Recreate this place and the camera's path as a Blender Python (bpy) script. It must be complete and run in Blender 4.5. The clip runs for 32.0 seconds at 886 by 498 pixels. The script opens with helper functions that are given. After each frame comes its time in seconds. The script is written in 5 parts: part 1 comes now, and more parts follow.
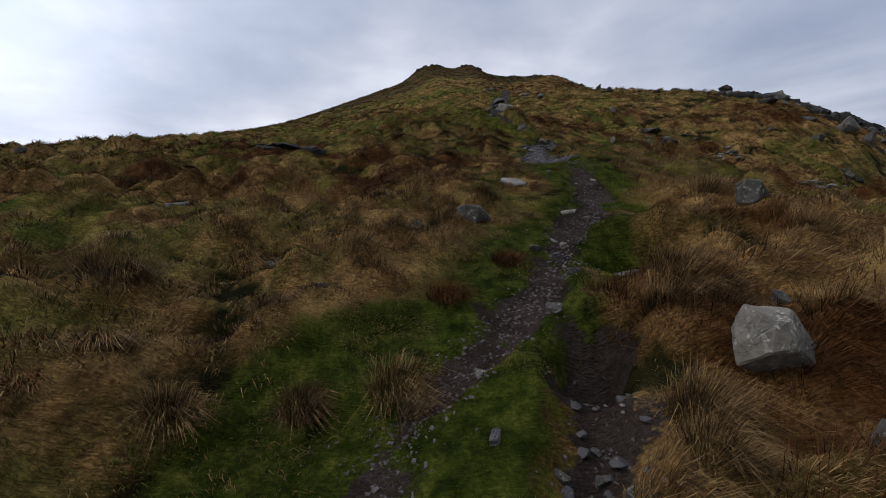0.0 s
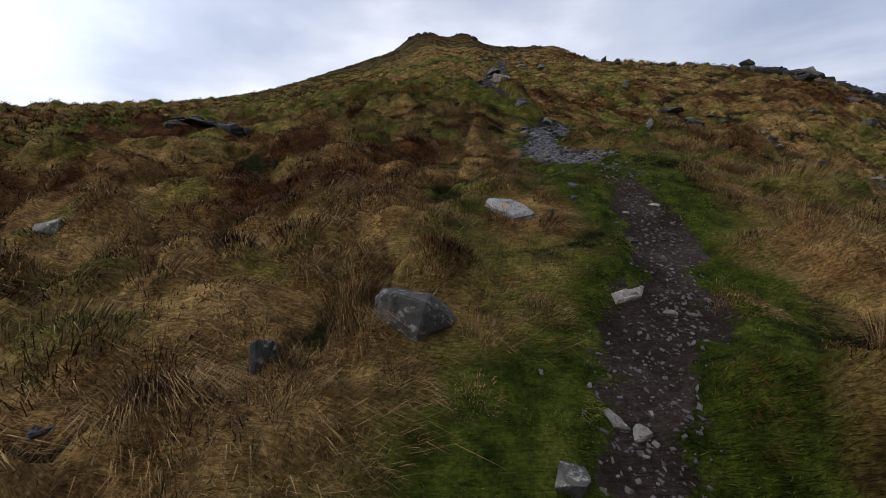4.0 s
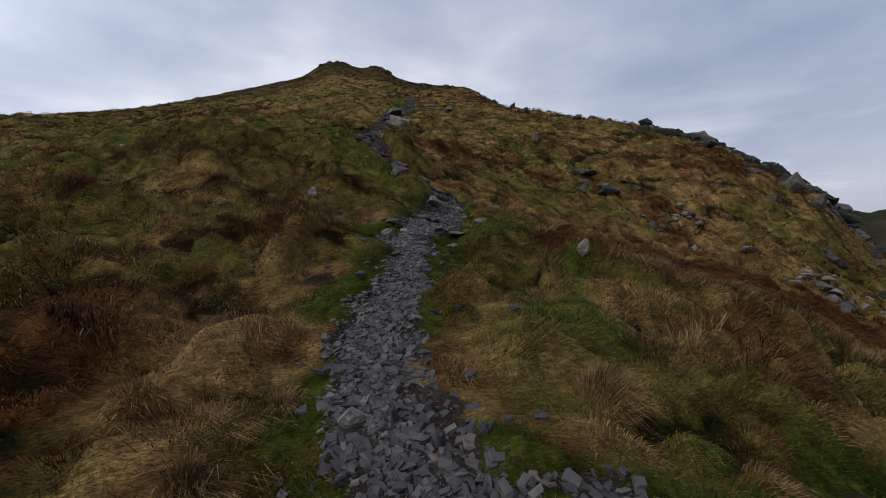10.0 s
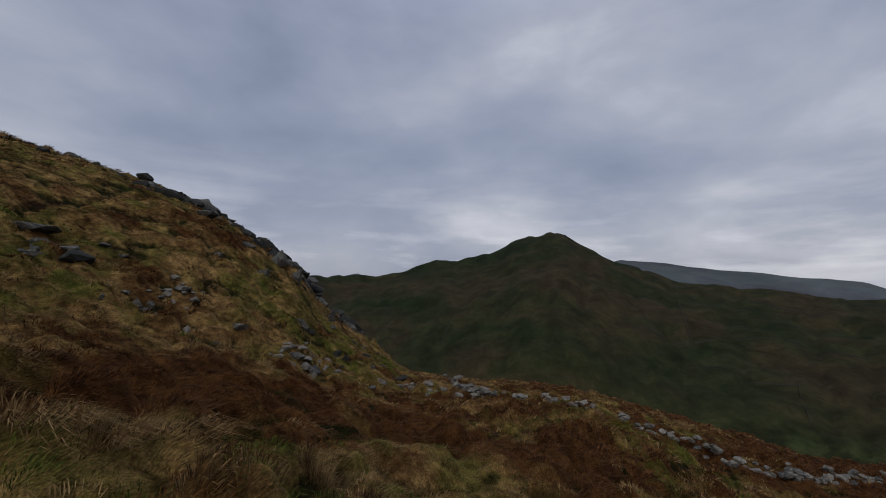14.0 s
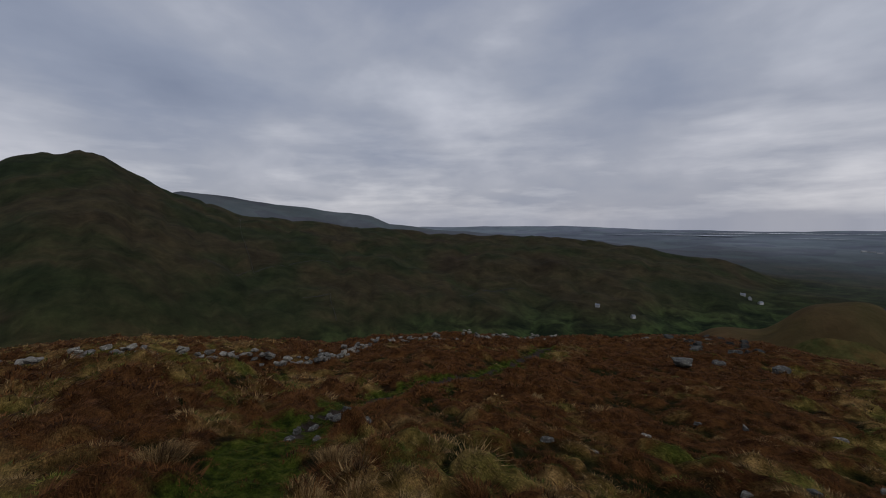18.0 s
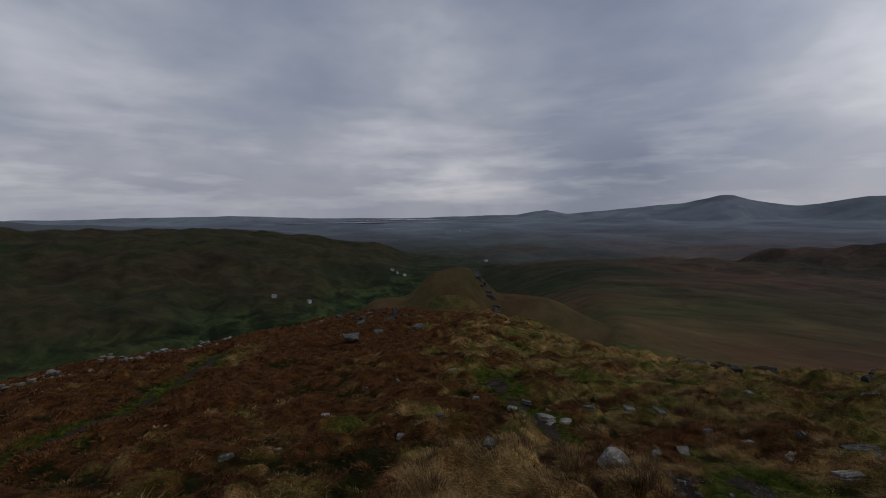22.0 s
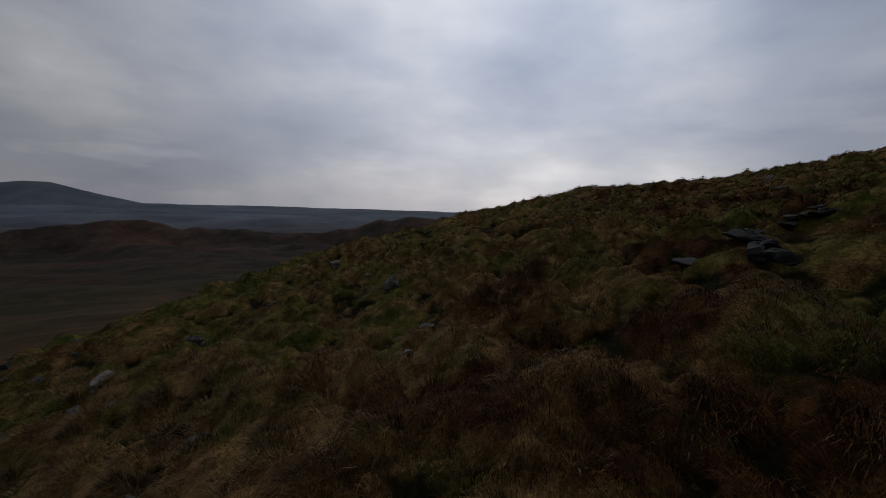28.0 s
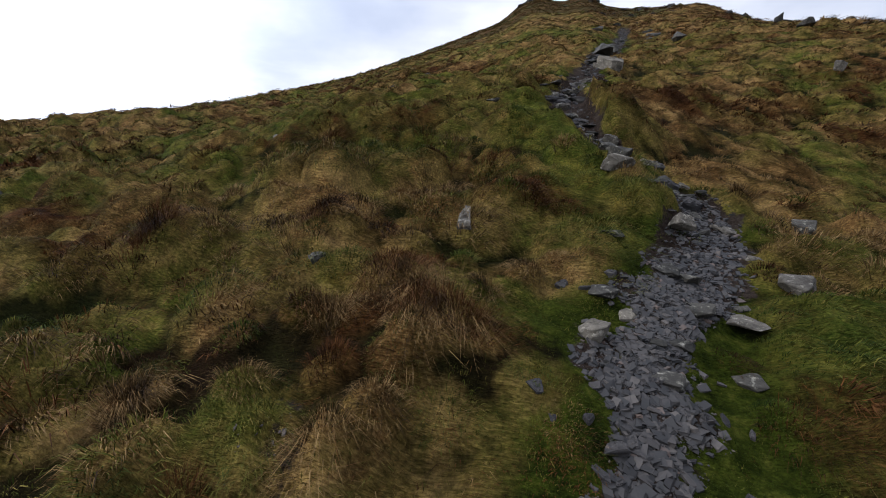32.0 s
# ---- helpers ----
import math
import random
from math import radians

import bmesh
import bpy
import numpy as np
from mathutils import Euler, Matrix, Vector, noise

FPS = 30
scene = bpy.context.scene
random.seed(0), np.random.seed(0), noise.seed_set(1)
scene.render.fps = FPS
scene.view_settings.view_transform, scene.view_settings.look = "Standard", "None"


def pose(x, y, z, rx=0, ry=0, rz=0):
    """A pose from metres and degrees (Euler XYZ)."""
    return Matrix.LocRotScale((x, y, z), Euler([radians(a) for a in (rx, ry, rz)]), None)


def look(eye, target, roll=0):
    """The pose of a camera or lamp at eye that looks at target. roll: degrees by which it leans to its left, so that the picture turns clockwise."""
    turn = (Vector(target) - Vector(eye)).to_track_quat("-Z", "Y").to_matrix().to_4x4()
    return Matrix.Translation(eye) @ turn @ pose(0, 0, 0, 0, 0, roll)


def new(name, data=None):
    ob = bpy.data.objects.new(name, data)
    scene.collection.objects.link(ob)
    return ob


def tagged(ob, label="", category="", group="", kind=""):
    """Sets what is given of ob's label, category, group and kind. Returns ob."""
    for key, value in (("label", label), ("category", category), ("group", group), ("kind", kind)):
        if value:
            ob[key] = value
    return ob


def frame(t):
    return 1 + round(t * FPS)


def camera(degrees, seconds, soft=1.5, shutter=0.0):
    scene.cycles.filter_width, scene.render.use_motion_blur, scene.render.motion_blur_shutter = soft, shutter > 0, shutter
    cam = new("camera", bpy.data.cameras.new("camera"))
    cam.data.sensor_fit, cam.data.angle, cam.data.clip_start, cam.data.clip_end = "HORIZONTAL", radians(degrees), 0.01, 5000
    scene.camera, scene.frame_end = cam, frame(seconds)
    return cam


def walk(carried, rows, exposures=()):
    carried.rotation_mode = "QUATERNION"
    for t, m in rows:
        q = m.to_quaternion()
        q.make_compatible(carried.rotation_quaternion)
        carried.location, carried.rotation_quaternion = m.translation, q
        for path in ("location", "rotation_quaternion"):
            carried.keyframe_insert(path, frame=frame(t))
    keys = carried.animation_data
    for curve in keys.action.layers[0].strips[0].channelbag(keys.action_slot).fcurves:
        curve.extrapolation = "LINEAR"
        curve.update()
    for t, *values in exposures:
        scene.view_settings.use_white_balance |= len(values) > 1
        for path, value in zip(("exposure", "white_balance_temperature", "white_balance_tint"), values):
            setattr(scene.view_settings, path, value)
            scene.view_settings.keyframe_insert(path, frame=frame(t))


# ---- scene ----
cam = camera(94.0, 32.0, soft=1.0)


def stand(t, x, y, z, yaw, pitch, roll):
    """A row of the walk: the eye, and its turn in degrees (yaw to the left of north, pitch up)."""
    a, b = radians(yaw), radians(pitch)
    ahead = Vector((-math.sin(a) * math.cos(b), math.cos(a) * math.cos(b), math.sin(b)))
    return t, look((x, y, z), Vector((x, y, z)) + ahead, roll)


WALK = [
    (0, 0.216, 0.200, 0.172, 0.33, -3.77, -2.24),
    (0.5, 0.332, 0.391, 0.294, -1.43, -3.66, -1.82),
    (1, 0.413, 0.804, 0.298, -2.96, -3.62, -1.29),
    (1.5, 0.447, 1.094, 0.349, -4.19, -3.92, -0.28),
    (2, 0.569, 1.547, 0.452, -2.22, -6.59, -1.93),
    (2.5, 0.617, 1.953, 0.504, -0.86, -6.77, -1.81),
    (3, 0.578, 2.358, 0.716, -0.64, -6.60, 0.03),
    (3.5, 0.636, 2.792, 0.729, 0.07, -6.95, -0.57),
    (5.5, 1.046, 4.443, 1.428, -7.05, -7.57, -5.51),
    (6, 1.231, 4.798, 1.500, -14.99, -4.49, -0.51),
    (6.5, 1.392, 5.065, 1.572, -16.01, -4.65, -0.92),
    (7, 1.551, 5.485, 1.585, -18.44, -4.27, -0.11),
    (7.5, 1.825, 5.768, 1.719, -24.47, -2.46, 0.32),
    (8, 1.899, 6.064, 1.906, -20.54, -5.33, -2.31),
    (8.5, 1.959, 6.272, 1.952, -19.85, -3.34, 3.55),
    (9, 1.983, 6.449, 2.094, -20.55, -3.52, 3.75),
    (9.5, 2.117, 6.596, 2.183, -16.91, -3.40, 1.46),
    (10, 2.200, 6.872, 2.298, -12.01, -3.35, 0.16),
    (10.5, 2.370, 7.241, 2.450, -16.45, -0.68, 2.72),
    (11, 2.675, 7.443, 2.591, -24.50, 1.59, 3.33),
    (11.5, 2.887, 7.510, 2.736, -36.22, 2.56, 3.23),
    (12, 3.085, 7.600, 2.789, -50.79, 3.05, 3.82),
    (12.5, 3.099, 7.561, 2.801, -56.54, 5.21, 0.66),
    (13, 3.128, 7.531, 2.783, -64.96, 4.61, -0.80),
    (13.5, 3.176, 7.513, 2.783, -69.50, 5.08, 0.28),
    (15.5, 3.309, 7.638, 2.588, -87.34, 1.54, -1.07),
    (16, 3.342, 7.613, 2.554, -92.70, -0.48, -0.66),
    (16.5, 3.361, 7.572, 2.537, -101.78, -1.82, -0.99),
    (17, 3.357, 7.531, 2.515, -108.94, -2.58, -0.70),
    (17.5, 3.364, 7.495, 2.509, -118.53, -3.42, -0.78),
    (18, 3.359, 7.417, 2.550, -128.94, -3.71, -0.38),
    (18.5, 3.405, 7.396, 2.615, -135.84, -4.18, -0.42),
    (19, 3.435, 7.385, 2.643, -144.02, -4.81, -0.67),
    (19.5, 3.413, 7.393, 2.655, -151.19, -4.70, 0.06),
    (20, 3.388, 7.389, 2.666, -154.44, -4.31, 0.09),
    (20.5, 3.372, 7.386, 2.664, -156.73, -4.10, 0.01),
    (21, 3.354, 7.401, 2.677, -162.01, -4.62, -0.31),
    (21.5, 3.314, 7.396, 2.680, -166.49, -5.32, -0.77),
    (22, 3.285, 7.414, 2.695, -172.22, -5.61, -0.78),
    (22.5, 3.255, 7.495, 2.712, -178.85, -6.30, -0.83),
    (23, 3.192, 7.548, 2.713, -182.96, -6.62, -0.48),
    (23.5, 3.126, 7.583, 2.712, -188.36, -6.95, -0.18),
    (24, 3.099, 7.594, 2.726, -190.64, -7.22, -0.41),
    (24.5, 3.081, 7.616, 2.732, -192.36, -7.45, -0.89),
    (26.5, 2.948, 7.753, 2.785, -215.90, -8.16, -2.78),
    (27, 2.935, 7.780, 2.793, -224.99, -8.19, -1.99),
    (27.5, 2.897, 7.827, 2.796, -240.16, -7.69, 0.42),
    (28, 2.793, 7.975, 2.766, -263.47, -6.36, 2.13),
    (28.5, 2.378, 7.956, 2.601, -287.46, -6.57, 1.97),
    (29, 2.164, 7.745, 2.774, -319.50, -3.46, 3.43),
    (29.5, 2.152, 7.972, 2.790, -337.89, -3.92, 4.15),
    (30, 2.424, 8.322, 2.762, -347.95, -6.80, 1.15),
    (30.5, 2.362, 8.524, 2.867, -345.86, -12.92, -0.64),
    (31, 2.151, 8.894, 2.839, -342.07, -13.50, -1.38),
    (31.5, 2.253, 9.324, 2.961, -345.56, -12.11, 0.95),
    (32, 2.293, 9.743, 3.196, -346.05, -10.34, 0.15),
]
EXPOSURES = [(0, 0.0), (1, 0.1), (3.5, 0.3), (6, 0.18), (9, 0.12), (10, 0.02), (11, -0.42), (12, -0.48), (13, -0.46), (16, -0.5), (19, -0.68), (23, -0.86), (26.5, -1.3), (28, -1.72), (29, -1.1), (29.6, -0.6), (30, -0.1), (30.6, 0.6), (31.2, 0.8), (32, 0.5)]
walk(cam, [stand(*row) for row in WALK], EXPOSURES)

# ---- sky and light: a heavy overcast, the low sun behind the thinnest cloud in the west ----
SUN_BEARING, SUN_HEIGHT = -98.0, 24.0
GAP_BEARING, GAP_HEIGHT = -88.0, 30.0    # where the cloud is thinnest


def node(tree, kind, at=None, **inputs):
    n = tree.nodes.new(kind)
    for key, value in inputs.items():
        n.inputs[key.replace("_", " ")].default_value = value
    return n


def math_node(tree, op, a, b=0.0, clamp=False):
    n = tree.nodes.new("ShaderNodeMath")
    n.operation, n.use_clamp = op, clamp
    for k, v in enumerate((a, b)):
        if isinstance(v, (int, float)):
            n.inputs[k].default_value = v
        else:
            tree.links.new(v, n.inputs[k])
    return n.outputs[0]


def ramp(tree, fac, stops, interp="LINEAR"):
    n = tree.nodes.new("ShaderNodeValToRGB")
    n.color_ramp.interpolation = interp
    while len(n.color_ramp.elements) < len(stops):
        n.color_ramp.elements.new(0.5)
    for e, (p, c) in zip(n.color_ramp.elements, stops):
        e.position, e.color = p, (*c, 1) if len(c) == 3 else c
    tree.links.new(fac, n.inputs[0])
    return n.outputs[0]


def noise_tex(tree, vector, scale, detail=4, rough=0.55, distortion=0.0, dims="3D"):
    n = tree.nodes.new("ShaderNodeTexNoise")
    n.noise_dimensions = dims
    n.inputs["Scale"].default_value, n.inputs["Detail"].default_value = scale, detail
    n.inputs["Roughness"].default_value, n.inputs["Distortion"].default_value = rough, distortion
    tree.links.new(vector, n.inputs["Vector"])
    return n.outputs["Fac"]


def mix(tree, fac, a, b, blend="MIX"):
    n = tree.nodes.new("ShaderNodeMix")
    n.data_type, n.blend_type = "RGBA", blend
    for sock, v in ((n.inputs[0], fac), (n.inputs[6], a), (n.inputs[7], b)):
        if isinstance(v, (int, float)):
            sock.default_value = v
        elif isinstance(v, tuple):
            sock.default_value = (*v, 1)
        else:
            tree.links.new(v, sock)
    return n.outputs[2]


world = bpy.data.worlds.new("overcast")
scene.world = world
world.use_nodes = True
wt = world.node_tree
wt.nodes.clear()
sky = wt.nodes.new("ShaderNodeTexSky")
sky.sky_type, sky.sun_disc = "NISHITA", False
sky.sun_elevation, sky.sun_rotation = radians(SUN_HEIGHT), radians(SUN_BEARING)
coord = wt.nodes.new("ShaderNodeTexCoord").outputs["Generated"]
sep = wt.nodes.new("ShaderNodeSeparateXYZ")
wt.links.new(coord, sep.inputs[0])
up = math_node(wt, "MAXIMUM", sep.outputs[2], 0.0)
comb = wt.nodes.new("ShaderNodeCombineXYZ")
wt.links.new(sep.outputs[0], comb.inputs[0])
wt.links.new(sep.outputs[1], comb.inputs[1])
wt.links.new(math_node(wt, "MULTIPLY", up, 2.2), comb.inputs[2])
clouds = noise_tex(wt, comb.outputs[0], 2.4, 5, 0.5, 0.1)
wide = noise_tex(wt, comb.outputs[0], 1.0, 3, 0.5, 0.1)
cover = math_node(wt, "ADD", math_node(wt, "MULTIPLY", clouds, 0.62), math_node(wt, "MULTIPLY", wide, 0.45))
sun_way = Vector((math.sin(radians(SUN_BEARING)) * math.cos(radians(SUN_HEIGHT)), math.cos(radians(SUN_BEARING)) * math.cos(radians(SUN_HEIGHT)), math.sin(radians(SUN_HEIGHT))))
gap_way = Vector((math.sin(radians(GAP_BEARING)) * math.cos(radians(GAP_HEIGHT)), math.cos(radians(GAP_BEARING)) * math.cos(radians(GAP_HEIGHT)), math.sin(radians(GAP_HEIGHT))))
dot = wt.nodes.new("ShaderNodeVectorMath")
dot.operation = "DOT_PRODUCT"
wt.links.new(coord, dot.inputs[0])
dot.inputs[1].default_value = gap_way
glow = math_node(wt, "POWER", math_node(wt, "MAXIMUM", dot.outputs["Value"], 0.0), 3.0)
cloud_colour = ramp(wt, cover, [(0.36, (0.235, 0.265, 0.335)), (0.50, (0.325, 0.352, 0.415)), (0.60, (0.42, 0.435, 0.475)), (0.74, (0.68, 0.675, 0.685))])
lit = mix(wt, 1.0, cloud_colour, ramp(wt, glow, [(0.0, (1.38, 1.41, 1.53)), (0.25, (2.05, 2.05, 2.12)), (1.0, (5.8, 5.8, 5.85))]), "MULTIPLY")
# the cloud thins a little towards the horizon
lit = mix(wt, 1.0, lit, ramp(wt, up, [(0.0, (1.0, 0.97, 0.95)), (0.10, (0.96, 0.95, 0.95)), (0.3, (0.94, 0.96, 0.98)), (0.56, (1.0, 1.01, 1.03)), (0.8, (1.9, 1.9, 1.9)), (1.0, (2.5, 2.5, 2.5))]), "MULTIPLY")
# bright breaks between the banks of cloud low over the horizon
low = wt.nodes.new("ShaderNodeCombineXYZ")
wt.links.new(sep.outputs[0], low.inputs[0])
wt.links.new(sep.outputs[1], low.inputs[1])
wt.links.new(math_node(wt, "MULTIPLY", up, 5.5), low.inputs[2])
breaks = ramp(wt, noise_tex(wt, low.outputs[0], 3.2, 6, 0.55, 0.1), [(0.47, (0, 0, 0)), (0.68, (1, 1, 1))])
band = ramp(wt, up, [(0.0, (0.5, 0.5, 0.5)), (0.05, (1, 1, 1)), (0.14, (0.55, 0.55, 0.55)), (0.32, (0, 0, 0))])
lit = mix(wt, 1.0, lit, mix(wt, 1.0, mix(wt, 1.0, breaks, band, "MULTIPLY"), (0.36, 0.34, 0.31), "MULTIPLY"), "ADD")
veil = mix(wt, 0.92, sky.outputs[0], lit)
bg = wt.nodes.new("ShaderNodeBackground")
wt.links.new(veil, bg.inputs[0])
bg.inputs[1].default_value = 1.0
out = wt.nodes.new("ShaderNodeOutputWorld")
wt.links.new(bg.outputs[0], out.inputs[0])
# the Nishita part alone is scaled to an overcast day's strength
scale_sky = wt.nodes.new("ShaderNodeVectorMath")
scale_sky.operation = "SCALE"
scale_sky.inputs["Scale"].default_value = 0.08
wt.links.new(sky.outputs[0], scale_sky.inputs[0])
wt.links.new(scale_sky.outputs[0], veil.node.inputs[6])

sun = new("sun", bpy.data.lights.new("sun", "SUN"))
sun.data.energy, sun.data.angle, sun.data.color = 0.5, radians(28), (1.0, 0.96, 0.9)
sun.matrix_world = look(sun_way * 50, (0, 0, 0))
tagged(sun, kind="structure")

# ---- materials ----
def material(name):
    m = bpy.data.materials.new(name)
    m.use_nodes = True
    t = m.node_tree
    bsdf = t.nodes["Principled BSDF"]
    place = t.nodes.new("ShaderNodeNewGeometry").outputs["Position"]
    return m, t, bsdf, place


def set_bump(t, bsdf, height, strength, distance):
    b = t.nodes.new("ShaderNodeBump")
    b.inputs["Strength"].default_value, b.inputs["Distance"].default_value = strength, distance
    t.links.new(height, b.inputs["Height"])
    t.links.new(b.outputs[0], bsdf.inputs["Normal"])


def mask(t, name):
    """A map laid on the ground, from 0 to 1."""
    n = t.nodes.new("ShaderNodeAttribute")
    n.attribute_name = name
    return n.outputs["Fac"]


def turf_material():
    m, t, bsdf, p = material("turf")
    patch = noise_tex(t, p, 0.42, 5, 0.6, 0.8)
    fine = noise_tex(t, p, 6.0, 5, 0.65)
    grain = noise_tex(t, p, 45.0, 3, 0.6)
    # peat darkened to shade the gaps, the matted hair of the tussocks, green turf where it is grazed, earth where it is
    # worn through
    hairs = t.nodes.new("ShaderNodeMapping")
    hairs.inputs["Rotation"].default_value, hairs.inputs["Scale"].default_value = (0, 0, 0.65), (14.0, 90.0, 40.0)
    t.links.new(p, hairs.inputs[0])
    strand = noise_tex(t, hairs.outputs[0], 1.0, 3, 0.6, 0.6)
    mood = math_node(t, "ADD", math_node(t, "MULTIPLY", noise_tex(t, p, 2.3, 2, 0.5), 0.55), math_node(t, "MULTIPLY", strand, 0.55))
    straw = ramp(t, mood, [(0.36, (0.0496, 0.0256, 0.00984)), (0.52, (0.13, 0.0733, 0.0272)), (0.66, (0.248, 0.159, 0.064))])
    moss = ramp(t, mood, [(0.36, (0.0205, 0.0322, 0.00546)), (0.52, (0.0504, 0.0619, 0.0109)), (0.66, (0.108, 0.0976, 0.0201))])
    rusty = ramp(t, mood, [(0.36, (0.0137, 0.00592, 0.00274)), (0.52, (0.041, 0.0172, 0.00656)), (0.66, (0.0788, 0.0355, 0.0126))])
    blend = noise_tex(t, p, 3.4, 6, 0.7, 0.5)
    straw_edge = math_node(t, "ADD", mask(t, "straw"), math_node(t, "SUBTRACT", math_node(t, "MULTIPLY", blend, 1.3), 0.65))
    rust_edge = math_node(t, "ADD", mask(t, "rust"), math_node(t, "SUBTRACT", math_node(t, "MULTIPLY", blend, -1.0), -0.5))
    tuft = mix(t, ramp(t, rust_edge, [(0.22, (0, 0, 0)), (0.62, (1, 1, 1))]), mix(t, ramp(t, straw_edge, [(0.12, (0, 0, 0)), (0.78, (1, 1, 1))]), moss, straw), rusty)
    # peat of the gaps, with the shade under the tussocks put into its colour
    shaded_peat = ramp(t, patch, [(0.38, (0.0084, 0.0108, 0.0028)), (0.55, (0.0154, 0.0138, 0.0049)), (0.66, (0.0154, 0.0084, 0.0042))])
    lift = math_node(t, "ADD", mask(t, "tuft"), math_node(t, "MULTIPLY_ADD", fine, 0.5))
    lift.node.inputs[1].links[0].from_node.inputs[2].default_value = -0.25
    base = mix(t, ramp(t, lift, [(0.12, (0, 0, 0)), (0.55, (1, 1, 1))]), shaded_peat, tuft)
    lawn = ramp(t, fine, [(0.35, (0.0151, 0.0239, 0.00339)), (0.55, (0.0315, 0.0414, 0.00581)), (0.7, (0.0515, 0.0525, 0.0102))])
    edge = math_node(t, "ADD", mask(t, "grazed"), math_node(t, "MULTIPLY_ADD", fine, 0.9))
    edge.node.inputs[1].links[0].from_node.inputs[2].default_value = -0.45
    base = mix(t, ramp(t, edge, [(0.35, (0, 0, 0)), (0.65, (1, 1, 1))]), base, lawn)
    tone = ramp(t, fine, [(0.3, (0.45, 0.45, 0.45)), (0.7, (1.45, 1.4, 1.3))])
    col = mix(t, 1.0, base, tone, "MULTIPLY")
    col = mix(t, 0.6, col, ramp(t, grain, [(0.3, (0.3, 0.3, 0.3)), (0.7, (1.5, 1.5, 1.4))]), "MULTIPLY")
    clod = noise_tex(t, p, 2.2, 5, 0.65)
    grit = noise_tex(t, p, 34.0, 6, 0.75)
    soil = ramp(t, clod, [(0.35, (0.0172, 0.0125, 0.00924)), (0.55, (0.0343, 0.0251, 0.0198)), (0.7, (0.0495, 0.0383, 0.031))])
    soil = mix(t, 1.0, soil, ramp(t, grit, [(0.3, (0.45, 0.45, 0.45)), (0.7, (1.5, 1.5, 1.5))]), "MULTIPLY")
    rag = math_node(t, "ADD", mask(t, "worn"), math_node(t, "MULTIPLY_ADD", noise_tex(t, p, 9.0, 6, 0.7), 1.6))
    rag.node.inputs[1].links[0].from_node.inputs[2].default_value = -0.8
    t.links.new(mix(t, ramp(t, rag, [(0.42, (0, 0, 0)), (0.62, (1, 1, 1))]), col, soil), bsdf.inputs["Base Color"])
    bsdf.inputs["Roughness"].default_value = 0.95
    bsdf.inputs["Specular IOR Level"].default_value = 0.02
    set_bump(t, bsdf, math_node(t, "ADD", math_node(t, "ADD", fine, strand), math_node(t, "MULTIPLY", grit, 0.4)), 0.9, 0.06)
    return m


def hillside_material():
    m, t, bsdf, p = material("hillside")
    patch = noise_tex(t, p, 0.035, 8, 0.65, 1.2)
    fine = noise_tex(t, p, 0.35, 6, 0.7)
    col = ramp(t, patch, [(0.36, (0.0266, 0.0308, 0.00983)), (0.47, (0.0438, 0.038, 0.0131)), (0.56, (0.059, 0.0344, 0.0131)), (0.68, (0.04, 0.0244, 0.0115))])
    t.links.new(mix(t, 1.0, col, ramp(t, fine, [(0.3, (0.5, 0.5, 0.5)), (0.7, (1.4, 1.35, 1.3))]), "MULTIPLY"), bsdf.inputs["Base Color"])
    bsdf.inputs["Roughness"].default_value = 0.95
    bsdf.inputs["Specular IOR Level"].default_value = 0.02
    set_bump(t, bsdf, fine, 1.0, 0.6)
    return m


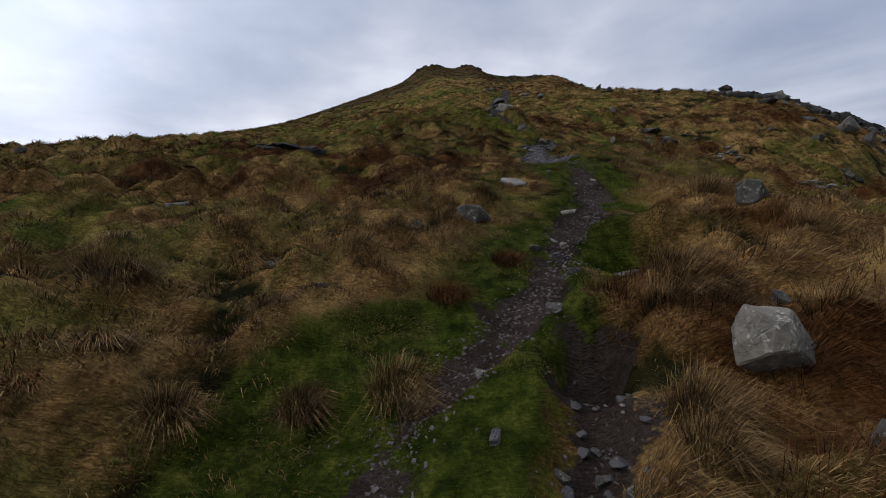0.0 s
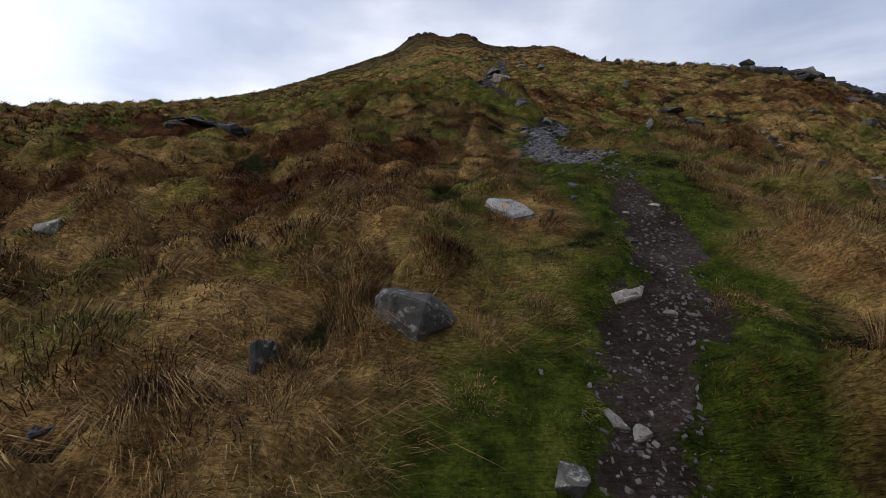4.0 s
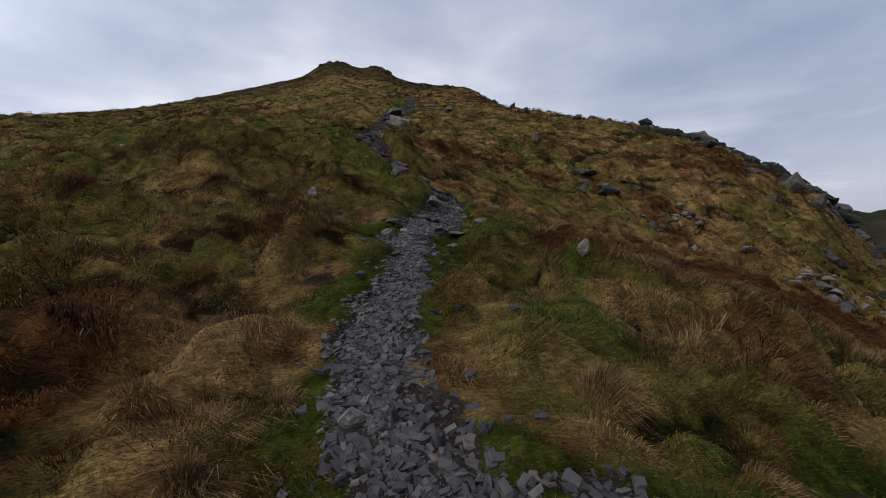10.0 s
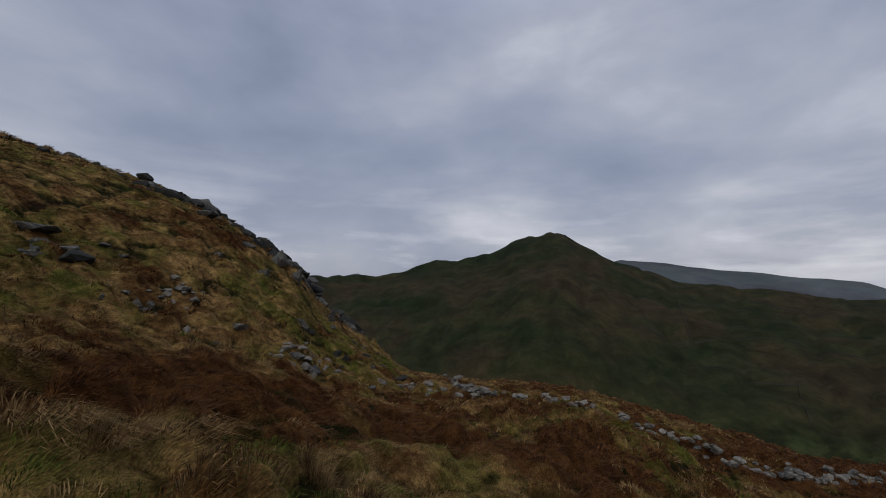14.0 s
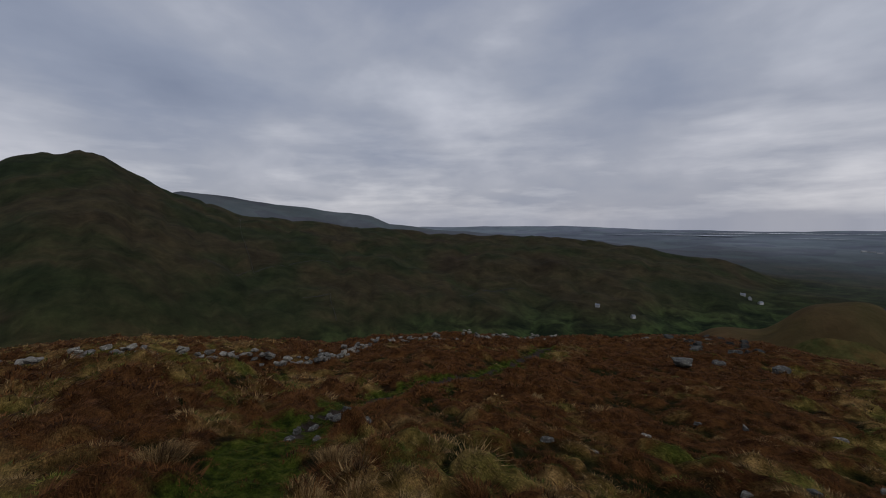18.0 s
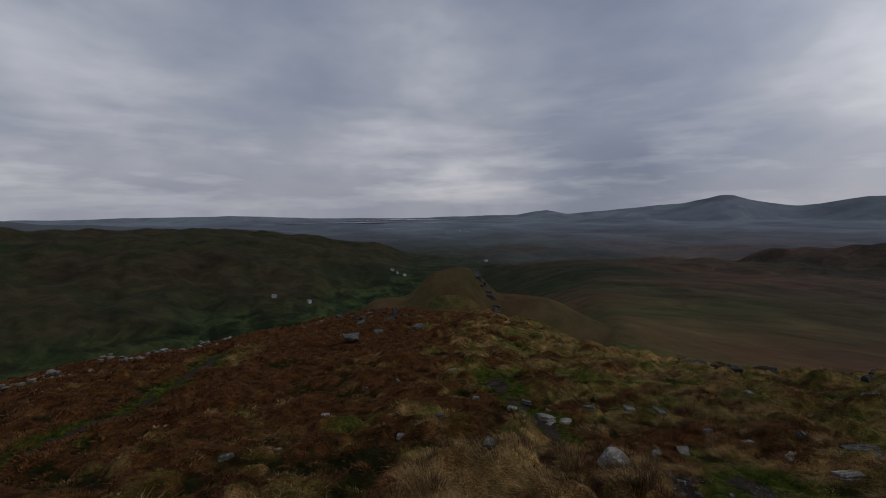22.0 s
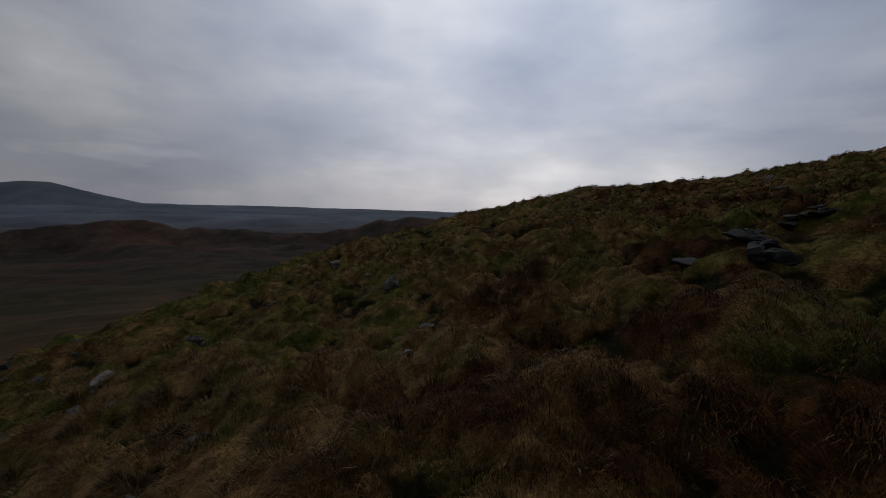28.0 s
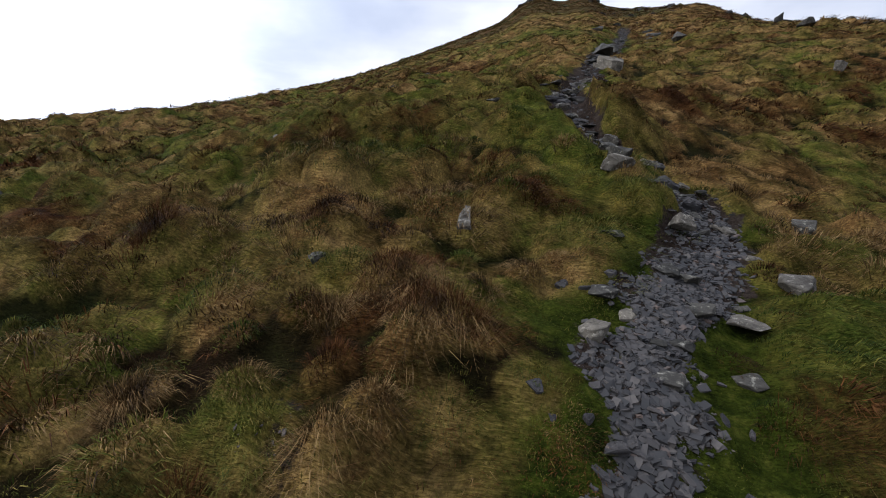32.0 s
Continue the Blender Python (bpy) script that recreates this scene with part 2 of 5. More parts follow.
def fell_material():
    m, t, bsdf, p = material("fell")
    patch = noise_tex(t, p, 0.0028, 9, 0.62, 0.9)
    fine = noise_tex(t, p, 0.02, 7, 0.7, 0.5)
    col = ramp(t, patch, [(0.34, (0.0108, 0.0151, 0.00648)), (0.46, (0.0167, 0.0184, 0.00864)), (0.55, (0.0248, 0.0205, 0.0108)), (0.66, (0.0194, 0.0146, 0.00864))])
    axis = t.nodes.new("ShaderNodeSeparateXYZ")
    t.links.new(p, axis.inputs[0])
    # green pasture on the valley floor, grey-brown heath to the south-west, painted haze over the plain beyond
    vale = math_node(t, "MULTIPLY_ADD", axis.outputs[2], -0.03, True)
    vale.node.inputs[2].default_value = -5.4
    col = mix(t, vale, col, ramp(t, fine, [(0.36, (0.00525, 0.00945, 0.00504)), (0.48, (0.0116, 0.0168, 0.00728)), (0.6, (0.021, 0.0315, 0.0112))]))
    col = mix(t, mask(t, "near_fell"), col, ramp(t, patch, [(0.36, (0.024, 0.028, 0.010)), (0.47, (0.042, 0.034, 0.013)), (0.56, (0.054, 0.030, 0.013)), (0.68, (0.038, 0.022, 0.011))]))
    moor = math_node(t, "ADD", math_node(t, "MULTIPLY", axis.outputs[0], -0.0011), math_node(t, "MULTIPLY_ADD", patch, 1.6), True)
    moor.node.inputs[1].links[0].from_node.inputs[2].default_value = -0.7
    heath = ramp(t, patch, [(0.36, (0.0259, 0.0212, 0.0173)), (0.5, (0.0362, 0.0253, 0.019)), (0.62, (0.0517, 0.0308, 0.0207))])
    col = mix(t, moor, col, heath)
    col = mix(t, 1.0, col, ramp(t, fine, [(0.32, (0.50, 0.52, 0.54)), (0.5, (0.9, 0.9, 0.9)), (0.68, (1.4, 1.34, 1.25))]), "MULTIPLY")
    rocks = noise_tex(t, p, 0.09, 5, 0.7)
    col = mix(t, 1.0, col, ramp(t, rocks, [(0.34, (0.82, 0.83, 0.84)), (0.62, (1.1, 1.09, 1.08)), (0.74, (1.4, 1.38, 1.35))]), "MULTIPLY")
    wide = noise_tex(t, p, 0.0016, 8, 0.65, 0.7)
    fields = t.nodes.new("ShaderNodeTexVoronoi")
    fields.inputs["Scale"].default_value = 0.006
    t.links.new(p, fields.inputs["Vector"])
    # the plain and its fields, with blue-grey air haze put into their colour
    far_haze = ramp(t, wide, [(0.36, (0.066, 0.0713, 0.0845)), (0.5, (0.087, 0.093, 0.111)), (0.62, (0.111, 0.118, 0.139))])
    far_haze = mix(t, 1.0, far_haze, ramp(t, fields.outputs["Color"], [(0.35, (0.85, 0.87, 0.87)), (0.65, (0.97, 1.06, 0.97))]), "MULTIPLY")
    t.links.new(mix(t, mask(t, "far_haze"), col, far_haze), bsdf.inputs["Base Color"])
    bsdf.inputs["Roughness"].default_value = 0.95
    bsdf.inputs["Specular IOR Level"].default_value = 0.02
    set_bump(t, bsdf, fine, 0.6, 4.0)
    return m


def blade_material(name, stops, gloss=0.65):
    m, t, bsdf, p = material(name)
    own = t.nodes.new("ShaderNodeNewGeometry").outputs["Random Per Island"]
    clump = noise_tex(t, p, 4.2, 2, 0.5)
    patch = noise_tex(t, p, 0.45, 3, 0.6)
    f = math_node(t, "ADD", math_node(t, "MULTIPLY", own, 0.5), math_node(t, "MULTIPLY", clump, 1.65))
    f = math_node(t, "ADD", f, math_node(t, "MULTIPLY_ADD", patch, 0.7))
    f.node.inputs[1].links[0].from_node.inputs[2].default_value = -0.97
    f.node.use_clamp = True
    t.links.new(ramp(t, f, stops), bsdf.inputs["Base Color"])
    bsdf.inputs["Roughness"].default_value = gloss
    bsdf.inputs["Specular IOR Level"].default_value = 0.03
    bsdf.inputs["Subsurface Weight"].default_value = 0.0
    return m


def stone_material(name, dark, light, lichen, amount, scale=1.0):
    m, t, bsdf, p = material(name)
    own = t.nodes.new("ShaderNodeObjectInfo").outputs["Random"]
    shift = t.nodes.new("ShaderNodeVectorMath")
    t.links.new(p, shift.inputs[0])
    c = t.nodes.new("ShaderNodeCombineXYZ")
    t.links.new(math_node(t, "MULTIPLY", own, 37.0), c.inputs[0])
    t.links.new(c.outputs[0], shift.inputs[1])
    v = shift.outputs[0]
    big = noise_tex(t, v, 3.0 * scale, 6, 0.65, 0.6)
    fine = noise_tex(t, v, 32.0 * scale, 5, 0.7)
    spots = noise_tex(t, v, 21.0 * scale, 6, 0.7, 0.15)
    col = ramp(t, math_node(t, "ADD", math_node(t, "MULTIPLY", big, 0.7), math_node(t, "MULTIPLY", fine, 0.3)), [(0.35, dark), (0.65, light)])
    col = mix(t, ramp(t, spots, [(0.60 - amount, (0, 0, 0)), (0.72 - amount, (1, 1, 1))]), col, lichen)
    crack = math_node(t, "ABSOLUTE", math_node(t, "SUBTRACT", noise_tex(t, v, 4.5 * scale, 3, 0.5, 0.2), 0.5))
    col = mix(t, 1.0, col, ramp(t, crack, [(0.0, (0.5, 0.5, 0.5)), (0.004, (0.75, 0.75, 0.75)), (0.009, (1, 1, 1))]), "MULTIPLY")
    tone = mix(t, 1.0, col, ramp(t, own, [(0, (0.75, 0.75, 0.77)), (1, (1.2, 1.18, 1.15))]), "MULTIPLY")
    t.links.new(tone, bsdf.inputs["Base Color"])
    bsdf.inputs["Roughness"].default_value = 0.8
    bsdf.inputs["Specular IOR Level"].default_value = 0.2
    set_bump(t, bsdf, math_node(t, "ADD", big, math_node(t, "MULTIPLY", fine, 0.35)), 0.8, 0.03 / scale)
    return m


TURF, HILLSIDE, FELL = turf_material(), hillside_material(), fell_material()
ROCK = stone_material("lichened_rock", (0.012, 0.012, 0.010), (0.066, 0.060, 0.049), (0.20, 0.19, 0.155), 0.05)
# dark crag rock, its colour lowered further for the knoll's shaded face
CRAG = stone_material("shaded_crag", (0.005, 0.005, 0.004), (0.022, 0.021, 0.016), (0.055, 0.053, 0.040), 0.02)
STAINED = stone_material("stained_slab", (0.095, 0.093, 0.09), (0.17, 0.165, 0.158), (0.19, 0.12, 0.07), 0.08, 0.3)
PALE = stone_material("pale_rock", (0.024, 0.021, 0.017), (0.145, 0.130, 0.104), (0.27, 0.25, 0.205), 0.05)
SLATE = stone_material("slate", (0.016, 0.015, 0.0147), (0.056, 0.052, 0.05), (0.11, 0.09, 0.075), 0.0, 1.6)
STRAW = blade_material("straw_blades", [(0.12, (0.0191, 0.0111, 0.00567)), (0.4, (0.0731, 0.0426, 0.0159)), (0.65, (0.215, 0.139, 0.059)), (0.95, (0.0957, 0.0446, 0.0159))])
GREEN = blade_material("green_blades", [(0.12, (0.0104, 0.0184, 0.00298)), (0.4, (0.0347, 0.0465, 0.00746)), (0.65, (0.0823, 0.0814, 0.0149)), (0.95, (0.165, 0.126, 0.0336))])
# moss and grass of the gaps, darker than GREEN to deepen the shade there
SHADED_MOSS = blade_material("shaded_moss_blades", [(0.12, (0.00755, 0.0117, 0.00195)), (0.45, (0.0212, 0.0264, 0.0034)), (0.75, (0.0485, 0.045, 0.00682)), (0.95, (0.0793, 0.0574, 0.0117))])
RUST = blade_material("rust_blades", [(0.12, (0.0125, 0.00567, 0.00268)), (0.4, (0.0451, 0.0176, 0.00589)), (0.65, (0.0943, 0.0398, 0.0123)), (0.95, (0.0345, 0.0148, 0.00643))])
# ---- the lie of the land: everything is told as bearing and distance from the standing place ----
STAND = (3.2, 7.6)          # where the walker turns round
FEET, EYE = 1.15, 2.72      # height of the ground and of the eye there


def smooth_wheel(bearing, table, column):
    """A value that runs smoothly round the compass through the rows of a table of (bearing, ...)."""
    az = np.array([row[0] for row in table], float)
    val = np.array([row[column] for row in table], float)
    az3, val3 = np.r_[az - 360, az, az + 360], np.r_[val, val, val]
    d = np.diff(val3) / np.diff(az3)
    m = np.r_[d[0], np.where(d[1:] * d[:-1] > 0, 2 * d[1:] * d[:-1] / (d[1:] + d[:-1] + 1e-12), 0), d[-1]]
    b = (np.asarray(bearing, float) + 180) % 360 - 180
    i = np.clip(np.searchsorted(az3, b) - 1, 0, len(az3) - 2)
    h = az3[i + 1] - az3[i]
    t = (b - az3[i]) / h
    return ((1 + 2 * t) * (1 - t) ** 2 * val3[i] + t * (1 - t) ** 2 * h * m[i] + t * t * (3 - 2 * t) * val3[i + 1] + t * t * (t - 1) * h * m[i + 1])


# bearing, height of the brow above the eye's level (degrees), distance of the brow (m)
BROW_WEST = [(-178, -15.2, 32), (-169, -17.6, 25), (-159, -18.9, 19), (-150, -18.8, 17), (-135, -15.2, 16), (-124, -12.0, 17), (-113, -7.9, 19), (-104, -4.9, 22),
             (-95, -2.4, 26), (-86, -0.1, 30), (-76, 2.3, 33), (-67, 3.3, 34), (-60, 4.4, 35), (-50, 6.3, 38), (-40, 8.2, 44), (-32, 10.2, 55), (-25, 12.1, 68)]
BROW_NORTH = [(-18, 14.5, 80), (-10, 17.2, 92), (-7.0, 18.2, 96), (-4.6, 19.7, 98), (-2.5, 20.2, 98), (0.4, 19.8, 98), (2.5, 20.1, 97), (5.5, 18.8, 92), (9, 18.2, 80),
              (14, 17.8, 66), (20, 15.1, 44), (28, 13.5, 36), (36, 11.8, 32), (44, 9.2, 29)]
BROW_EAST = [(50, 5.2, 28.5), (54, 2.3, 28), (57, -2.0, 27.5), (63, -7.0, 27), (69, -11.0, 27), (76, -12.1, 33), (90, -12.6, 38), (100, -14.1, 36), (117, -16.3, 30),
             (128, -15.9, 28), (140, -15.8, 29), (152, -15.0, 33), (158, -14.2, 36), (166, -13.9, 36), (174, -14.2, 35)]
BROW = BROW_WEST + BROW_NORTH + BROW_EAST

# ridges far off: bearing and height above the eye's level, in degrees
PEAK_EAST = [(40, -3), (50, -0.5), (55, 0.9), (64.5, 1.5), (68.6, 2.5), (72.4, 3.8), (75.4, 3.5), (79.6, 4.7), (83.8, 6.5), (88, 7.2), (90.1, 6.8),
             (95.8, 3.9), (102, 1.5), (110, 0.3), (121, -0.6), (128, -1.4), (138, -2.2), (145, -2.7), (155.5, -3.5), (164, -4.8), (174, -8), (184, -14)]
RIDGE_EAST = [(52, 0.2), (58, 1.2), (61.7, 2.1), (66, 1.0), (80, 0), (92, 2.5), (96.6, 4.0), (100.7, 3.5), (108, 2.3), (114, 1.5), (119, 1.0), (121.6, -0.2), (128, -1.2), (150, -2.6), (162, -4.5), (172, -7)]
HILLS_SOUTH = [(118, -1.6), (126, -0.6), (145, -0.65), (152, -0.95), (165, -1.3), (176, -1.15), (182.4, -0.95), (184.9, -0.5), (186.3, -0.4), (189, -1.0), (195, -0.4),
               (199, 0.0), (202, 0.2), (204.5, 0.75), (206, 1.15), (207.2, 1.1), (208.6, 0.55), (210.5, 0.1), (212.8, -0.3), (214.6, -0.05), (216.5, 0.4), (218, 0.7), (220, 0.68), (221.6, 0.2), (224, -0.5), (229, -1.6), (234, -2.2), (240, -1.5), (246, -2.3), (252, -1.7), (257, -2.4), (262, -2.8)]
HILL_SOUTHWEST = [(196, -9), (201, -7.8), (208, -6.6), (212.3, -5.1), (217, -4.2), (223, -3.5), (227.5, -3.3), (231, -4.4), (237, -4.5), (246, -5.0), (252, -3.7), (259, -1.9), (264, -2.0), (272, -4)]
KNOLL_SOUTH = [(140, -22), (150, -18.5), (156, -16), (162, -14.2), (168, -13.6), (175, -13.2), (181, -13.2), (188, -14.6), (196, -16.8), (208, -20)]
# humps of the knoll: bearing, distance, half width, half depth, height
KNOLL_HUMPS = [(173.6, 150, 11, 34, 9.0), (176.2, 149, 8, 24, 4.0), (171.0, 146, 9, 26, 3.5), (166.0, 140, 14, 28, 4.5), (161.0, 138, 12, 24, 2.0), (183.0, 155, 18, 44, 3.5), (192.0, 170, 26, 52, 3.5)]


def ridge(bearing, r, table, start, top, behind, rise=None):
    """Height of a ridge that climbs from start to top metres away and has the table's skyline."""
    az = np.array([a for a, _ in table], float)
    up = np.array([e for _, e in table], float)
    b = np.asarray(bearing, float) % 360
    crest = EYE + top * np.tan(np.radians(np.interp(b, az, up)))
    edge = np.minimum(b - az[0], az[-1] - b)
    foot = -300.0
    s = np.clip((r - start) / (top - start), 0, 1) ** 0.8
    z = foot + (crest - foot) * s
    if rise is not None:
        z = crest - rise * (top - r) ** 2
    z = np.where(r > top, crest - (r - top) * behind, z)
    return np.where(edge > 0, z, -400.0)


def lay(x, y):
    """Height of the bare ground at x, y (arrays), without its small relief."""
    dx, dy = np.asarray(x, float) - STAND[0], np.asarray(y, float) - STAND[1]
    r = np.hypot(dx, dy) + 1e-6
    az = np.degrees(np.arctan2(dx, dy))
    e, rc = np.tan(np.radians(smooth_wheel(az, BROW, 1))), smooth_wheel(az, BROW, 2)
    away = np.sin(np.radians(az))
    along = np.cos(np.radians(az))
    m0 = LEAN[0] * np.clip(along, 0, 1) - LEAN[1] * np.clip(-along, 0, 1) - LEAN[2] * np.clip(away, 0, 1) - LEAN[3] * np.clip(-away, 0, 1)
    t = np.clip(r / rc, 0, 1)
    top = EYE + rc * e
    near = (1 + 2 * t) * (1 - t) ** 2 * FEET + t * (1 - t) ** 2 * rc * m0 + t * t * (3 - 2 * t) * top + t * t * (t - 1) * rc * e
    # hollows and swells on the way
    for cx, cy, wide, high in SWELLS:
        near = near + high * np.exp(-((np.asarray(x) - cx) ** 2 + (np.asarray(y) - cy) ** 2) / wide ** 2)
    over = np.clip(r - rc, 0, None)
    fall = top + e * over - 0.35 * over ** 2 / (over + 45)
    fall = np.maximum(fall, -230 - 0.0 * r)
    z = np.where(r < rc, near, fall)
    floor = np.interp(r, [0, 300, 900, 2000, 4300, 4900], [-500, -230, -225, -165, -98, -105])
    hump = np.zeros(np.shape(r))
    # the moor to the south-west lies higher than the valley
    side = np.clip(((az % 360) - 150) / 46, 0, 1)
    side = side * side * (3 - 2 * side) * np.clip((285 - (az % 360)) / 15, 0, 1)
    for waz, wr, across, depth, high in KNOLL_HUMPS:
        u = (((np.asarray(az) % 360) - waz) * 150 / 57.3 / across) ** 2 + ((r - wr) / depth) ** 2
        hump = hump + high * np.exp(-u ** 1.7)
    moor = np.interp(r, [0, 60, 150, 300, 700, 1200, 2200], [-30, -33, -41, -66, -110, -135, -300]) * side - 300 * (1 - side)
    far = np.maximum.reduce([floor, ridge(az, r, PEAK_EAST, 420, 1700, 0.3), ridge(az, r, RIDGE_EAST, 1500, 2500, 0.3), ridge(az, r, HILLS_SOUTH, 3300, 4500, 0.05),
                             ridge(az, r, HILL_SOUTHWEST, 700, 1300, 0.3), ridge(az, r, KNOLL_SOUTH, 45, 150, 0.45, 0.0055), moor]) + hump
    return np.where(r > rc + 3, np.maximum(z, far), z)


LEAN = [0.286, 0.374, 0.154, 0.033]  # steepness at the feet: uphill, downhill, east, west
SWELLS = [(0, 1.5, 3.5, -0.43), (2, 5.5, 2.5, -0.13), (-4, 6, 5, -0.45), (3, 12, 3, -0.17), (11, 17, 6, -1.76), (-1, 18, 4, 0.66), (3, 8, 1.5, 0.22), (27, 10, 8, 0.01), (0.6, 4.6, 2.6, 0.14), (1.9, 2.2, 1.6, 0.16), (1.3, 6.6, 1.5, 0.13)]
def value_noise(x, y, size, seed):
    """Smooth noise between -1 and 1 with lumps about size metres across."""
    u, v = np.asarray(x, float) / size + seed * 17.3, np.asarray(y, float) / size + seed * 9.1
    i, j = np.floor(u), np.floor(v)
    a, b = u - i, v - j
    a, b = a * a * a * (a * (a * 6 - 15) + 10), b * b * b * (b * (b * 6 - 15) + 10)

    def corner(p, q):
        h = np.sin(p * 127.1 + q * 311.7 + seed * 74.7) * 43758.5453
        return 2 * (h - np.floor(h)) - 1

    return (corner(i, j) * (1 - a) + corner(i + 1, j) * a) * (1 - b) + (corner(i, j + 1) * (1 - a) + corner(i + 1, j + 1) * a) * b


# the lines of the paths, and half their widths
LOWER_PATH = [(-0.3, 1.5), (-0.17, 2.15), (0.09, 2.56), (0.4, 2.91), (0.76, 3.35), (1.2, 3.9), (1.42, 4.4), (1.68, 5.02), (2.2, 5.7), (2.36, 6.4), (2.5, 6.9), (2.52, 7.4), (2.48, 7.85)]
SLATE_PATH = [(2.5, 8.0), (2.47, 8.3), (2.33, 8.65), (2.27, 9.0), (2.26, 9.35), (2.36, 9.9), (2.5, 10.4), (2.64, 10.9), (2.78, 11.5), (2.86, 12.1), (3.1, 12.7), (3.5, 13.5), (4.05, 14.6), (3.93, 15.4), (3.4, 16.1), (2.8, 16.9), (2.5, 18.5), (2.7, 20.0), (3.2, 23.5), (4.3, 29.5), (5.3, 34.5), (7.0, 43.0), (8.0, 50.0)]
BRANCH_PATH = [(2.5, 8.25), (2.8, 8.24), (3.3, 8.13), (3.9, 8.1), (4.4, 8.1), (5.4, 7.6), (7.2, 6.7), (8.4, 6.3), (9.5, 5.4), (11.0, 3.9), (12.0, 2.4), (12.45, 0.6), (12.5, -1.3), (13.6, -4.4), (15.5, -8.8)]
HOLLOW = [(0.78, 1.65), (0.9, 1.95), (1.02, 2.3), (1.1, 2.8)]
SOUTH_PATH = [(2.15, 1.0), (2.24, 0.43), (2.52, -0.86), (3.15, -1.95), (3.6, -4.5)]
BARE_PATCHES = [(1.11, 11.2, 0.12), (1.29, 10.4, 0.14), (1.82, 10.9, 0.1), (1.78, 9.46, 0.08), (1.75, 8.2, 0.13), (2.1, 7.7, 0.14)]


def off_line(x, y, line):
    """Distance from x, y to a line of points."""
    x, y = np.asarray(x, float), np.asarray(y, float)
    best = np.full(x.shape, 1e9)
    for (ax, ay), (bx, by) in zip(line, line[1:]):
        dx, dy = bx - ax, by - ay
        t = np.clip(((x - ax) * dx + (y - ay) * dy) / (dx * dx + dy * dy), 0, 1)
        best = np.minimum(best, np.hypot(x - ax - t * dx, y - ay - t * dy))
    return best


def bare(x, y):
    """How bare of grass the ground is: 1 on the paths, 0 off them."""
    wob = 0.16 * value_noise(x, y, 0.3, 5) + 0.12 * value_noise(x, y, 1.1, 6) + 0.06 * value_noise(x, y, 0.12, 7)
    d = np.minimum.reduce([off_line(x, y, LOWER_PATH) - 0.19, off_line(x, y, SLATE_PATH) - np.where(np.asarray(y) < 12.5, np.clip(0.29 - 0.03 * (np.asarray(y) - 9.5), 0.22, 0.29), np.clip(0.23 + 0.03 * (np.asarray(y) - 12.5), 0.23, 0.36)) + 0.22 * np.minimum(value_noise(x, y, 0.9, 15), 0) * (np.asarray(y) > 12.5), off_line(x, y, HOLLOW) - 0.2,
                           off_line(x, y, BRANCH_PATH[:5]) - 0.05, off_line(x, y, SOUTH_PATH) - 0.10, off_line(x, y, BRANCH_PATH[8:]) - 0.12])
    for cx, cy, wide in BARE_PATCHES:
        d = np.minimum(d, np.hypot(np.asarray(x) - cx, np.asarray(y) - cy) - wide)
    return np.clip(0.5 - (d + wob) / 0.22, 0, 1)


def grazed(x, y):
    """Where the turf is short and green: beside the paths and in patches."""
    d = np.minimum.reduce([off_line(x, y, LOWER_PATH) - 0.1, off_line(x, y, SLATE_PATH), off_line(x, y, BRANCH_PATH), off_line(x, y, SOUTH_PATH) + 0.15])
    lawn = 0.9 * np.exp(-((np.asarray(x) + 0.6) / 1.0) ** 2 - ((np.asarray(y) - 2.5) / 0.9) ** 2) + 0.8 * np.exp(-((np.asarray(x) - 2.1) / 0.6) ** 2 - ((np.asarray(y) - 3.7) / 0.5) ** 2)
    return np.clip(lawn + 1.05 - d / 0.75 + 0.45 * value_noise(x, y, 0.7, 61) + 0.35 * value_noise(x, y, 2.3, 62), 0, 1)


def walked(x, y):
    """Distance from the line that is walked."""
    return off_line(x, y, [(-0.5, -2.0), (0.0, 0.0), (0.4, 2.3), (0.95, 4.5), (1.5, 5.6), (2.2, 6.9), (3.2, 7.6), (2.3, 9.0), (2.3, 12.0)])


# turf banks with a steep southern face: middle of the face, half width, height
BANKS = [(2.8, 7.9, 0.55, 0.24), (1.9, 11.75, 0.5, 0.36), (1.45, 11.1, 0.25, 0.2), (1.2, 3.3, 0.3, 0.2), (2.3, 4.68, 0.55, 0.44), (1.05, 2.95, 0.3, 0.26), (1.75, 5.6, 0.45, 0.15), (4.55, 10.9, 0.4, 0.28), (-2.9, 2.9, 0.7, 0.25),
         (3.7, 15.1, 0.7, 0.2), (3.1, 17.6, 0.9, 0.3), (2.6, 20.5, 1.2, 0.35), (0.9, 13.0, 0.6, 0.16), (5.6, 12.6, 0.8, 0.25), (-0.3, 13.6, 0.8, 0.2), (-1.9, 9.2, 0.7, 0.18), (6.9, 9.6, 0.8, 0.22)]


HOLES = [(1.12, 2.72, 0.26, 0.34), (0.92, 2.1, 0.28, 0.14), (6.98, 8.0, 0.32, 0.4), (4.4, 10.5, 0.3, 0.3), (1.75, 8.1, 0.3, 0.16), (2.0, 4.5, 0.32, 0.26), (2.45, 4.4, 0.28, 0.24), (1.24, 10.5, 0.25, 0.1)]   # dark pockets in the turf


def pockets(x, y):
    h = np.zeros(np.shape(x))
    for cx, cy, wide, deep in HOLES:
        h = h + deep * np.exp(-(((np.asarray(x) - cx) ** 2 + (np.asarray(y) - cy) ** 2) / wide ** 2) ** 2)
    return h


